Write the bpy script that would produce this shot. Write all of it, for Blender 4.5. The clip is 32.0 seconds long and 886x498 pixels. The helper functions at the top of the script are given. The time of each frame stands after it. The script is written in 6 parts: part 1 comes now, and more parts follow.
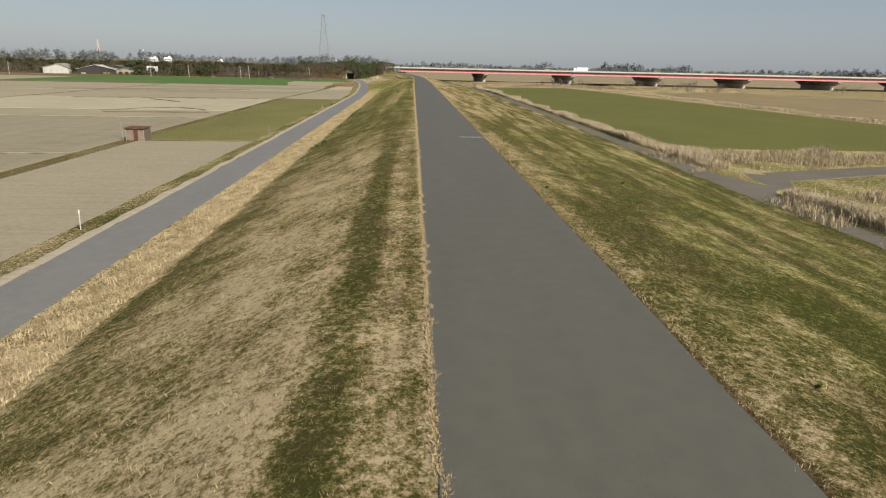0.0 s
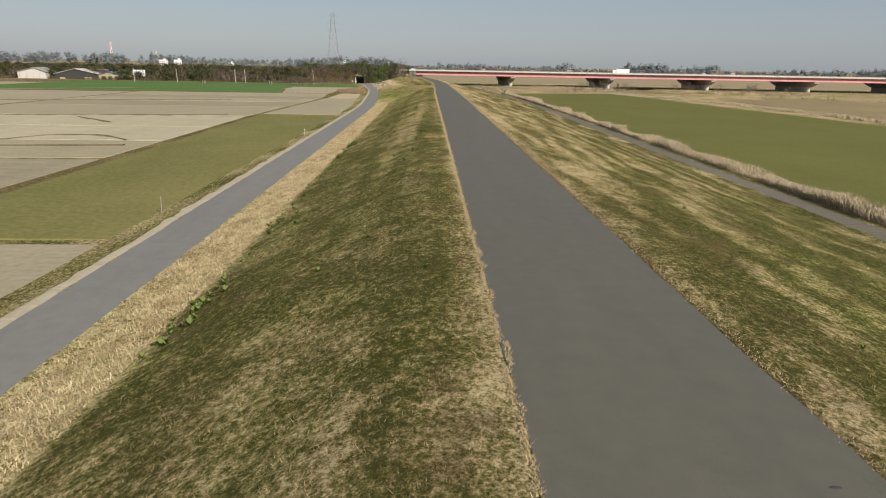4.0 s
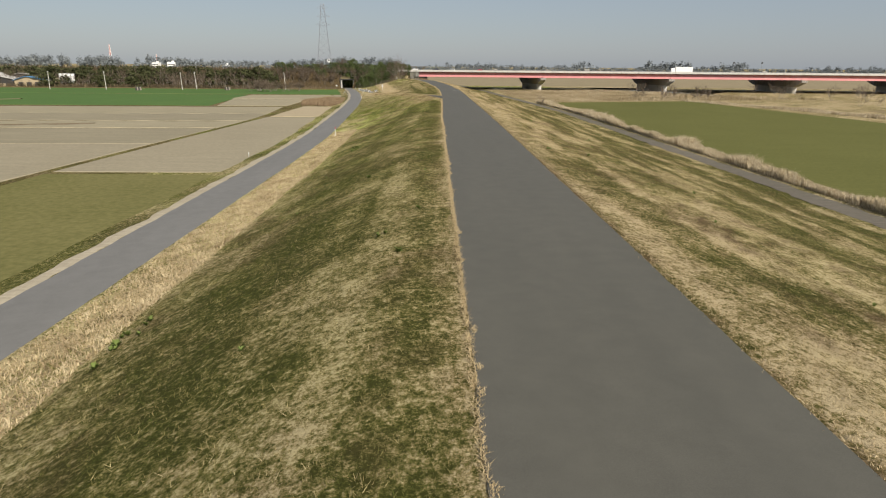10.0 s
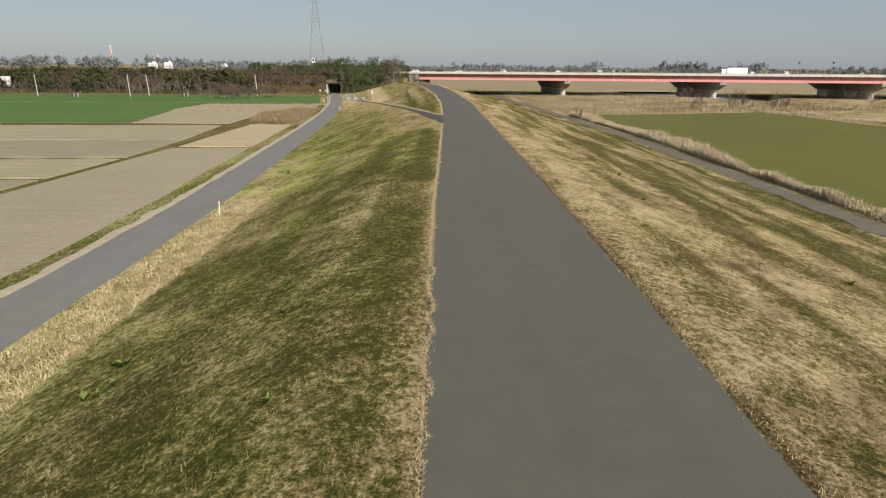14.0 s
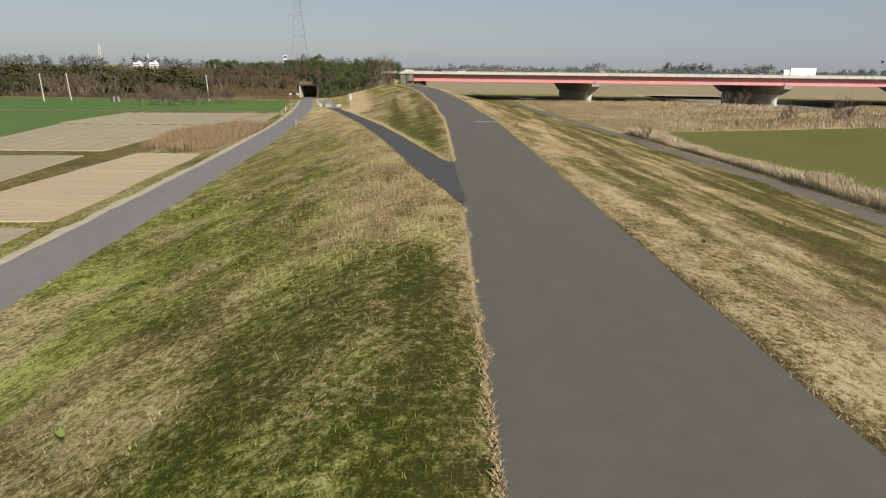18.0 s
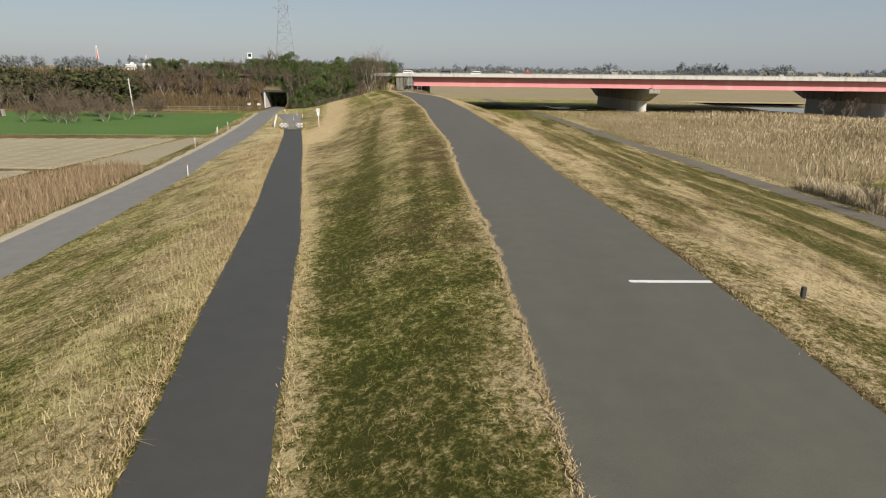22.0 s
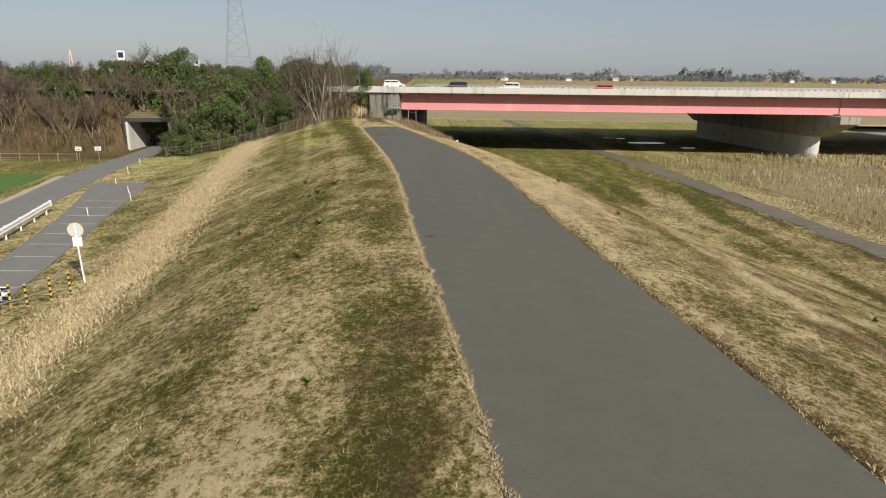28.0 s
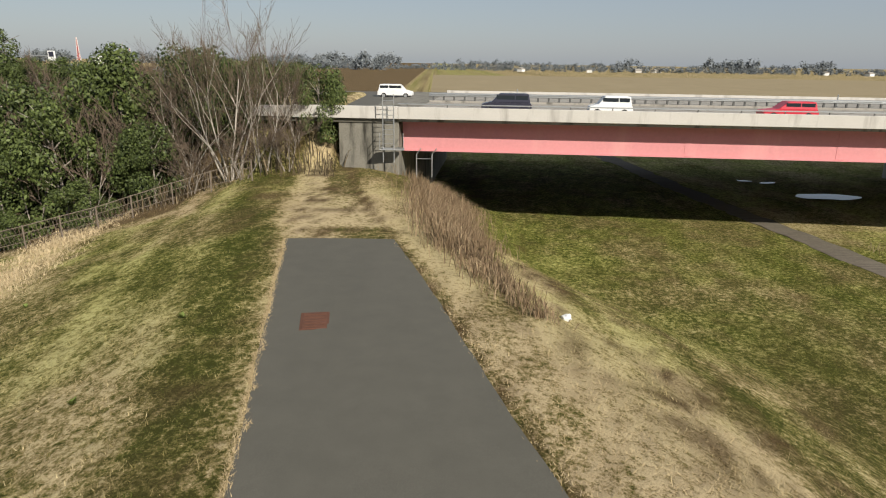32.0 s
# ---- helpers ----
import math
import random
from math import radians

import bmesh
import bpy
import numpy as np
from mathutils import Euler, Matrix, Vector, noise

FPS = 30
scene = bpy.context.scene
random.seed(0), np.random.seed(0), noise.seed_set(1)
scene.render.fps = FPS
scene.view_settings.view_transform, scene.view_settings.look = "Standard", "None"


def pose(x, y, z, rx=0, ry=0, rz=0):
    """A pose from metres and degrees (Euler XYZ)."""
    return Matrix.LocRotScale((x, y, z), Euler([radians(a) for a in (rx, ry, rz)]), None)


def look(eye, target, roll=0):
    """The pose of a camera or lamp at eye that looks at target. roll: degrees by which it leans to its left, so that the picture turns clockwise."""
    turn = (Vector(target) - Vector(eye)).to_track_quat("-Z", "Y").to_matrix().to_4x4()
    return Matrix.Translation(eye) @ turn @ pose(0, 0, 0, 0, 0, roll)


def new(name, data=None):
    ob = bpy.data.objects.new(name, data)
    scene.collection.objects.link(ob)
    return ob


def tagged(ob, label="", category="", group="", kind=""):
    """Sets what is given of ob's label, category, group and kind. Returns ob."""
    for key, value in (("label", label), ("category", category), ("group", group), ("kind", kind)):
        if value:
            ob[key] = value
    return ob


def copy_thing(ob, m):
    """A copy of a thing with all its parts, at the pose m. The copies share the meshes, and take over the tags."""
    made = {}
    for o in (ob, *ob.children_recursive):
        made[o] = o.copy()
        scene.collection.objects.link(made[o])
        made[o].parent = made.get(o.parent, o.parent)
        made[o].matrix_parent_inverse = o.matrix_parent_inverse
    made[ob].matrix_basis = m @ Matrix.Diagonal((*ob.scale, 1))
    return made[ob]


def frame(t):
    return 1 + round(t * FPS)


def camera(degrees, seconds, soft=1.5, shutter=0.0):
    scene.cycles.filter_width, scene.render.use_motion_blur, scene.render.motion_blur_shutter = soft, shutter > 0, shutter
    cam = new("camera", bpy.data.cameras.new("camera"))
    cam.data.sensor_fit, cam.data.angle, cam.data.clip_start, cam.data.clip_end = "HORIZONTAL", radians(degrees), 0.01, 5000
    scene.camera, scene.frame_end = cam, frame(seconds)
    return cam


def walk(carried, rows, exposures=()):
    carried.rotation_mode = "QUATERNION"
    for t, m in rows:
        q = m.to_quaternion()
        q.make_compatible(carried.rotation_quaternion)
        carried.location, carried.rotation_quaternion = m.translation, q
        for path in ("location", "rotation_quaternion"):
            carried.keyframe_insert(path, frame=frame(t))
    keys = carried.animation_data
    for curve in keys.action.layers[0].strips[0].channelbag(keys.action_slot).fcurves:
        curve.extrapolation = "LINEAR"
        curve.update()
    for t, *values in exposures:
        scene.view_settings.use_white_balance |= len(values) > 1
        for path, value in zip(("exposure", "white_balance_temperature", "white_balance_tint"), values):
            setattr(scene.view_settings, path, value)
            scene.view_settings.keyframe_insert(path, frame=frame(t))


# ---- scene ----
cam = camera(69.0, 32.0, 1.15)
PATH = [
    (0, (-6.377, -10.288, 6.316), (-6.260, -8.369, 5.764), 1.27),
    (0.5, (-6.428, -4.243, 6.430), (-6.335, -2.323, 5.879), 1.17),
    (1, (-6.527, 1.705, 6.734), (-6.450, 3.626, 6.182), 1.18),
    (1.5, (-6.718, 7.655, 6.830), (-6.646, 9.577, 6.280), 1.08),
    (2, (-6.937, 13.672, 6.944), (-6.866, 15.594, 6.394), 1.09),
    (2.5, (-7.097, 20.099, 7.075), (-7.029, 22.021, 6.526), 1.09),
    (3, (-7.237, 26.696, 7.070), (-7.166, 28.618, 6.520), 1.00),
    (3.5, (-7.355, 33.592, 6.906), (-7.282, 35.514, 6.356), 1.00),
    (6, (-7.226, 70.093, 6.500), (-7.169, 72.015, 5.949), 0.93),
    (7, (-7.032, 84.656, 6.160), (-6.965, 86.577, 5.608), 0.84),
    (7.5, (-6.868, 91.980, 6.052), (-6.800, 93.901, 5.501), 0.74),
    (8, (-6.640, 99.269, 6.128), (-6.576, 101.190, 5.576), 0.75),
    (8.5, (-6.309, 106.356, 6.010), (-6.249, 108.277, 5.458), 0.65),
    (9, (-6.050, 113.189, 5.960), (-5.996, 115.111, 5.410), 0.66),
    (9.5, (-5.691, 119.585, 5.992), (-5.645, 121.507, 5.442), 0.56),
    (10, (-5.422, 125.918, 5.976), (-5.379, 127.841, 5.427), 0.47),
    (10.5, (-5.216, 132.124, 6.106), (-5.173, 134.046, 5.556), 0.57),
    (11, (-4.927, 138.539, 6.156), (-4.889, 140.462, 5.606), 0.48),
    (11.5, (-4.727, 145.006, 6.240), (-4.690, 146.929, 5.690), 0.48),
    (12, (-4.434, 151.214, 6.365), (-4.398, 153.136, 5.814), 0.49),
    (12.5, (-4.257, 157.243, 6.240), (-4.223, 159.166, 5.690), 0.49),
    (13, (-3.990, 163.429, 6.174), (-3.961, 165.352, 5.625), 0.40),
    (13.5, (-4.066, 169.382, 6.182), (-4.032, 171.305, 5.634), 0.40),
    (14, (-3.857, 175.606, 6.212), (-3.833, 177.529, 5.663), 0.41),
    (14.5, (-3.825, 181.602, 6.335), (-3.801, 183.525, 5.786), 0.51),
    (15, (-3.877, 187.753, 6.325), (-3.854, 189.676, 5.775), 0.52),
    (15.5, (-3.848, 193.802, 6.118), (-3.829, 195.725, 5.569), 0.42),
    (17.5, (-4.036, 216.816, 5.346), (-3.997, 218.740, 4.801), 0.63),
    (18, (-4.354, 222.876, 5.285), (-4.317, 224.800, 4.740), 0.63),
    (18.5, (-4.625, 229.154, 5.266), (-4.593, 231.078, 4.721), 0.63),
    (19, (-4.545, 235.381, 5.234), (-4.516, 237.305, 4.690), 0.63),
    (19.5, (-4.912, 241.234, 5.272), (-4.884, 243.158, 4.728), 0.54),
    (20, (-4.848, 247.324, 5.274), (-4.822, 249.248, 4.730), 0.54),
    (20.5, (-4.862, 253.554, 5.139), (-4.835, 255.479, 4.596), 0.55),
    (21, (-4.705, 260.134, 5.175), (-4.681, 262.059, 4.632), 0.65),
    (21.5, (-4.738, 266.634, 5.121), (-4.713, 268.559, 4.579), 0.66),
    (22, (-4.831, 272.866, 5.105), (-4.805, 274.791, 4.563), 0.56),
    (22.5, (-4.899, 279.303, 5.136), (-4.876, 281.228, 4.595), 0.57),
    (23, (-5.084, 285.690, 5.157), (-5.055, 287.615, 4.616), 0.57),
    (23.5, (-5.396, 291.617, 5.196), (-5.360, 293.543, 4.657), 0.58),
    (24, (-5.704, 297.854, 5.398), (-5.664, 299.780, 4.862), 0.60),
    (24.5, (-5.776, 304.090, 5.532), (-5.734, 306.016, 4.996), 0.60),
    (25, (-5.845, 310.197, 5.541), (-5.804, 312.124, 5.007), 0.60),
    (25.5, (-6.129, 316.421, 5.627), (-6.082, 318.348, 5.093), 0.70),
    (27.5, (-6.954, 340.012, 5.567), (-6.896, 341.940, 5.038), 0.50),
    (28, (-7.258, 345.947, 5.616), (-7.196, 347.875, 5.087), 0.54),
    (28.5, (-7.244, 351.791, 5.556), (-7.184, 353.719, 5.026), 0.59),
    (29, (-7.397, 357.606, 5.709), (-7.340, 359.533, 5.176), 0.74),
    (29.5, (-7.476, 363.409, 5.848), (-7.420, 365.336, 5.314), 0.80),
    (30, (-7.673, 369.455, 5.918), (-7.620, 371.381, 5.382), 0.75),
    (30.5, (-7.841, 375.142, 5.976), (-7.790, 377.067, 5.437), 0.74),
    (31, (-7.784, 380.477, 6.123), (-7.744, 382.401, 5.580), 0.72),
    (31.5, (-7.928, 385.814, 6.350), (-7.891, 387.737, 5.800), 0.80),
    (32, (-8.060, 390.862, 6.557), (-8.030, 392.782, 5.999), 0.78),
]
walk(cam, [(t, look(eye, aim, roll)) for t, eye, aim, roll in PATH], ((0, 0.23), (17, 0.25), (20, 0.27), (32, 0.27)))

# ---- light ----
world = bpy.data.worlds.new("sky")
scene.world = world
world.use_nodes = True
SUN_EL, SUN_AZ = 32.5, 148.0          # degrees; azimuth clockwise from +y
wn = world.node_tree.nodes
sky = wn.new("ShaderNodeTexSky")
sky.sky_type, sky.sun_disc = "NISHITA", False
sky.sun_elevation, sky.sun_rotation = radians(SUN_EL), radians(SUN_AZ)
sky.air_density, sky.dust_density, sky.ozone_density, sky.altitude = 1.0, 0.8, 1.2, 20
haze = wn.new("ShaderNodeMix")
haze.data_type = "RGBA"
haze.inputs[0].default_value = 0.6
haze.inputs[7].default_value = (5.15, 5.75, 6.8, 1)      # even winter haze
world.node_tree.links.new(sky.outputs[0], haze.inputs[6])
world.node_tree.links.new(haze.outputs[2], wn["Background"].inputs[0])
wn["Background"].inputs[1].default_value = 0.063
sun = new("sun", bpy.data.lights.new("sun", "SUN"))
sun.data.energy, sun.data.angle, sun.data.color = 5.0, radians(0.6), (1.0, 0.925, 0.81)
sa, se = radians(SUN_AZ), radians(SUN_EL)
SUN_DIR = Vector((math.sin(sa) * math.cos(se), math.cos(sa) * math.cos(se), math.sin(se)))
sun.matrix_world = look(SUN_DIR * 200, (0, 0, 0))

# ---- small tools ----


def fast_mesh(name, verts, tris, material, attrs=()):
    """A big triangle mesh from arrays, with float attributes on its points."""
    me = bpy.data.meshes.new(name)
    nv, nt = len(verts), len(tris)
    me.vertices.add(nv)
    me.vertices.foreach_set("co", np.asarray(verts, np.float32).ravel())
    me.loops.add(nt * 3)
    me.loops.foreach_set("vertex_index", np.asarray(tris, np.int32).ravel())
    me.polygons.add(nt)
    me.polygons.foreach_set("loop_start", np.arange(0, nt * 3, 3, dtype=np.int32))
    me.materials.append(material)
    me.update(calc_edges=True)
    for key, values in attrs:
        me.attributes.new(key, "FLOAT", "POINT").data.foreach_set("value", np.asarray(values, np.float32))
    return me


def part(name, bm, material, parent, label=""):
    """Links a bmesh as one mesh object under a thing or a part."""
    me = bpy.data.meshes.new(name)
    bm.to_mesh(me)
    bm.free()
    me.materials.append(material)
    ob = new(name, me)
    ob.parent = parent
    if label:
        ob["label"] = label
    return ob


def part_data(name, me, parent, m=None, label=""):
    ob = new(name, me)
    ob.parent = parent
    if m is not None:
        ob.matrix_basis = m
    if label:
        ob["label"] = label
    return ob


def thing(name, label, category, group="", kind="", at=(0, 0, 0), rz=0.0):
    ob = new(name)
    ob.matrix_basis = pose(*at, 0, 0, rz)
    return tagged(ob, label, category, group, kind)


def box(bm, size, centre, m=None, bevel=0.0):
    """A box, bevelled where asked, added to a bmesh."""
    r = bmesh.ops.create_cube(bm, size=1.0)
    vs = r["verts"]
    bmesh.ops.scale(bm, vec=size, verts=vs)
    if bevel:
        es = list({e for v in vs for e in v.link_edges})
        vs = list({v for f in bmesh.ops.bevel(bm, geom=es, offset=bevel, segments=1, affect="EDGES")["faces"] for v in f.verts} | {v for v in vs if v.is_valid})
    bmesh.ops.translate(bm, vec=centre, verts=vs)
    if m is not None:
        bmesh.ops.transform(bm, matrix=m, verts=vs)
    return bm


def rod(bm, a, b, r, sides=8, r2=None):
    """A round bar from a to b, tapered where r2 is given."""
    a, b = Vector(a), Vector(b)
    d = b - a
    m = Matrix.Translation((a + b) / 2) @ d.to_track_quat("Z", "Y").to_matrix().to_4x4()
    bmesh.ops.create_cone(bm, cap_ends=True, segments=sides, radius1=r, radius2=r if r2 is None else r2, depth=d.length, matrix=m)
    return bm


def loft(bm, rings, closed=True, caps=True):
    """Joins rings of points, all of one length, into a skin."""
    rows = [[bm.verts.new(p) for p in ring] for ring in rings]
    n = len(rows[0])
    for a, b in zip(rows, rows[1:]):
        for i in range(n if closed else n - 1):
            bm.faces.new((a[i], a[(i + 1) % n], b[(i + 1) % n], b[i]))
    if caps and closed:
        bm.faces.new(rows[0][::-1])
        bm.faces.new(rows[-1])
    return bm


def lattice(seed, n=256):
    return np.random.default_rng(seed).random((n, n))


LAT = [lattice(s) for s in range(6)]


def vnoise(x, y, scale, seed=0):
    """Smooth value noise, 0 to 1, for arrays."""
    g = LAT[seed % 6]
    u, v = np.asarray(x) / scale + 31.7 * seed, np.asarray(y) / scale + 17.3 * seed
    i, j = np.floor(u).astype(int), np.floor(v).astype(int)
    a, b = u - i, v - j
    a, b = a * a * (3 - 2 * a), b * b * (3 - 2 * b)
    i, j, i1, j1 = i % 256, j % 256, (i + 1) % 256, (j + 1) % 256
    return (g[i, j] * (1 - a) + g[i1, j] * a) * (1 - b) + (g[i, j1] * (1 - a) + g[i1, j1] * a) * b


def step(a, b, x):
    t = np.clip((np.asarray(x, float) - a) / (b - a), 0, 1)
    return t * t * (3 - 2 * t)


# ---- materials ----
def material(name, rough=0.9, metal=0.0, spec=0.3):
    m = bpy.data.materials.new(name)
    m.use_nodes = True
    b = m.node_tree.nodes["Principled BSDF"]
    b.inputs["Roughness"].default_value = rough
    b.inputs["Metallic"].default_value = metal
    b.inputs["Specular IOR Level"].default_value = spec
    return m, m.node_tree.nodes, m.node_tree.links, b


def noise_node(nodes, links, scale, detail=4, stretch=None, rough=0.6):
    co = nodes.new("ShaderNodeTexCoord")
    n = nodes.new("ShaderNodeTexNoise")
    n.inputs["Scale"].default_value, n.inputs["Detail"].default_value, n.inputs["Roughness"].default_value = scale, detail, rough
    if stretch:
        mp = nodes.new("ShaderNodeMapping")
        mp.inputs["Scale"].default_value = stretch
        links.new(co.outputs["Object"], mp.inputs[0])
        links.new(mp.outputs[0], n.inputs["Vector"])
    else:
        links.new(co.outputs["Object"], n.inputs["Vector"])
    return n.outputs["Fac"]


def ramp(nodes, links, fac, stops):
    r = nodes.new("ShaderNodeValToRGB")
    r.color_ramp.elements[0].position, r.color_ramp.elements[0].color = stops[0][0], (*stops[0][1], 1)
    r.color_ramp.elements[1].position, r.color_ramp.elements[1].color = stops[-1][0], (*stops[-1][1], 1)
    for p, c in stops[1:-1]:
        e = r.color_ramp.elements.new(p)
        e.color = (*c, 1)
    links.new(fac, r.inputs[0])
    return r.outputs[0]


def mix(nodes, links, fac, a, b, mode="MIX"):
    n = nodes.new("ShaderNodeMix")
    n.data_type, n.blend_type = "RGBA", mode
    for k, v in ((0, fac), (6, a), (7, b)):
        if isinstance(v, (int, float)):
            n.inputs[k].default_value = v
        elif isinstance(v, tuple):
            n.inputs[k].default_value = (*v, 1)
        else:
            links.new(v, n.inputs[k])
    return n.outputs[2]


def bump(nodes, links, b, height, strength, distance):
    n = nodes.new("ShaderNodeBump")
    n.inputs["Strength"].default_value, n.inputs["Distance"].default_value = strength, distance
    links.new(height, n.inputs["Height"])
    links.new(n.outputs[0], b.inputs["Normal"])


def plain(name, colour, rough=0.7, metal=0.0, vary=0.18, scale=3.0, bumps=0.15, spec=0.3, stain=None):
    """A surface with grain and larger patches of wear round one colour."""
    m, nodes, links, b = material(name, rough, metal, spec)
    big, fine = noise_node(nodes, links, scale * 0.25, 5), noise_node(nodes, links, scale * 8, 3)
    lo, hi = tuple(c * (1 - vary) for c in colour), tuple(min(1, c * (1 + vary)) for c in colour)
    c = ramp(nodes, links, big, [(0.3, lo), (0.7, hi)])
    c = mix(nodes, links, 0.5, c, ramp(nodes, links, fine, [(0.3, lo), (0.7, hi)]))
    if stain:
        s = noise_node(nodes, links, scale * 0.6, 6, (1, 1, 0.18))
        k = ramp(nodes, links, s, [(0.52, (0, 0, 0)), (0.7, (1, 1, 1))])
        c = mix(nodes, links, k, c, stain)
    links.new(c, b.inputs["Base Color"])
    if bumps:
        bump(nodes, links, b, fine, bumps, 0.02)
    return m


def grass_ground(name):
    """Mown bank: straw and green by the 'dry' attribute, with thatch grain."""
    m, nodes, links, b = material(name, 1.0, 0, 0.05)
    at = nodes.new("ShaderNodeAttribute")
    at.attribute_name = "dry"
    mid = noise_node(nodes, links, 0.9, 6, (1.1, 0.7, 1))
    fine = noise_node(nodes, links, 15, 5, (1.0, 0.9, 1), 0.75)
    add = nodes.new("ShaderNodeMath")
    add.operation = "MULTIPLY_ADD"
    links.new(mid, add.inputs[0])
    add.inputs[1].default_value = 0.5
    links.new(at.outputs["Fac"], add.inputs[2])
    tuft = noise_node(nodes, links, 4.2, 4, (1.1, 0.9, 1), 0.7)
    add0 = nodes.new("ShaderNodeMath")
    add0.operation = "MULTIPLY_ADD"
    links.new(tuft, add0.inputs[0])
    add0.inputs[1].default_value = 2.9
    links.new(add.outputs[0], add0.inputs[2])
    add2 = nodes.new("ShaderNodeMath")
    add2.operation = "MULTIPLY_ADD"
    links.new(fine, add2.inputs[0])
    add2.inputs[1].default_value = 2.6
    links.new(add0.outputs[0], add2.inputs[2])
    sub = nodes.new("ShaderNodeMath")
    sub.operation = "SUBTRACT"
    links.new(add2.outputs[0], sub.inputs[0])
    sub.inputs[1].default_value = 2.98
    c = ramp(nodes, links, sub.outputs[0], [(0.0, (0.056, 0.056, 0.015)), (0.28, (0.122, 0.113, 0.034)), (0.5, (0.222, 0.173, 0.076)), (0.75, (0.362, 0.281, 0.152)), (1.0, (0.530, 0.420, 0.252))])
    ab = nodes.new("ShaderNodeAttribute")
    ab.attribute_name = "brown"
    c = mix(nodes, links, ab.outputs["Fac"], c, ramp(nodes, links, fine, [(0.35, (0.045, 0.030, 0.014)), (0.65, (0.15, 0.098, 0.052))]))
    al = nodes.new("ShaderNodeAttribute")
    al.attribute_name = "lush"
    hue = mix(nodes, links, 1.0, c, (0.80, 1.10, 0.50), "MULTIPLY")
    c = mix(nodes, links, al.outputs["Fac"], c, hue)
    links.new(c, b.inputs["Base Color"])
    stalk = noise_node(nodes, links, 42, 3, (1.6, 0.8, 1), 0.7)
    relief = nodes.new("ShaderNodeMath")
    relief.operation = "MULTIPLY_ADD"
    links.new(stalk, relief.inputs[0])
    relief.inputs[1].default_value = 0.45
    links.new(fine, relief.inputs[2])
    clumps = nodes.new("ShaderNodeMath")
    clumps.operation = "MULTIPLY_ADD"
    links.new(tuft, clumps.inputs[0])
    clumps.inputs[1].default_value = 1.3
    links.new(relief.outputs[0], clumps.inputs[2])
    bump(nodes, links, b, clumps.outputs[0], 0.8, 0.08)
    return m


def blade_material(name, green, mid, straw):
    m, nodes, links, b = material(name, 0.8, 0, 0.15)
    at, ab = nodes.new("ShaderNodeAttribute"), nodes.new("ShaderNodeAttribute")
    at.attribute_name, ab.attribute_name = "dry", "brown"
    c = ramp(nodes, links, at.outputs["Fac"], [(0.0, green), (0.5, mid), (1.0, straw)])
    c = mix(nodes, links, ab.outputs["Fac"], c, (0.125, 0.078, 0.036))
    al = nodes.new("ShaderNodeAttribute")
    al.attribute_name = "lush"
    hue = mix(nodes, links, 1.0, c, (0.80, 1.10, 0.48), "MULTIPLY")
    c = mix(nodes, links, al.outputs["Fac"], c, hue)
    links.new(c, b.inputs["Base Color"])
    return m


def soil(name, a, b2, lines=0.35, scale=1.0):
    m, nodes, links, b = material(name, 1.0, 0, 0.05)
    big, fine = noise_node(nodes, links, 0.07 * scale, 5, (1, 0.5, 1)), noise_node(nodes, links, 2.2 * scale, 6)
    c = ramp(nodes, links, big, [(0.3, a), (0.7, b2)])
    c = mix(nodes, links, 0.4, c, ramp(nodes, links, fine, [(0.3, tuple(v * 0.7 for v in a)), (0.7, tuple(v * 1.2 for v in b2))]))
    line = noise_node(nodes, links, 0.9 * scale, 4, (0.12, 2.2, 1))
    c = mix(nodes, links, lines, c, ramp(nodes, links, line, [(0.35, tuple(v * 0.72 for v in a)), (0.65, tuple(v * 1.12 for v in b2))]))
    links.new(c, b.inputs["Base Color"])
    bump(nodes, links, b, fine, 0.5, 0.08)
    return m


def asphalt(name, colour, worn):
    m, nodes, links, b = material(name, 0.72, 0, 0.35)
    big = noise_node(nodes, links, 0.25, 5, (2.2, 0.25, 1))
    fine = noise_node(nodes, links, 60, 2)
    blot = noise_node(nodes, links, 1.4, 6)
    c = ramp(nodes, links, big, [(0.3, colour), (0.72, worn)])
    c = mix(nodes, links, 0.28, c, ramp(nodes, links, fine, [(0.3, tuple(v * 0.5 for v in colour)), (0.75, tuple(v * 1.7 for v in worn))]))
    c = mix(nodes, links, 0.25, c, ramp(nodes, links, blot, [(0.35, tuple(v * 0.75 for v in colour)), (0.65, worn)]))
    links.new(c, b.inputs["Base Color"])
    bump(nodes, links, b, fine, 0.25, 0.006)
    return m


def leaf_material(name, dark, light, rough=0.45):
    m, nodes, links, b = material(name, rough, 0, 0.25 if rough < 0.7 else 0.03)
    g = nodes.new("ShaderNodeNewGeometry")
    o = nodes.new("ShaderNodeObjectInfo")
    add = nodes.new("ShaderNodeMath")
    add.operation = "MULTIPLY_ADD"
    links.new(o.outputs["Random"], add.inputs[0])
    add.inputs[1].default_value = 0.35
    links.new(g.outputs["Random Per Island"], add.inputs[2])
    c = ramp(nodes, links, add.outputs[0], [(0.0, dark), (0.9, light), (1.3, tuple(min(1, v * 1.3) for v in light))])
    links.new(c, b.inputs["Base Color"])
    return m


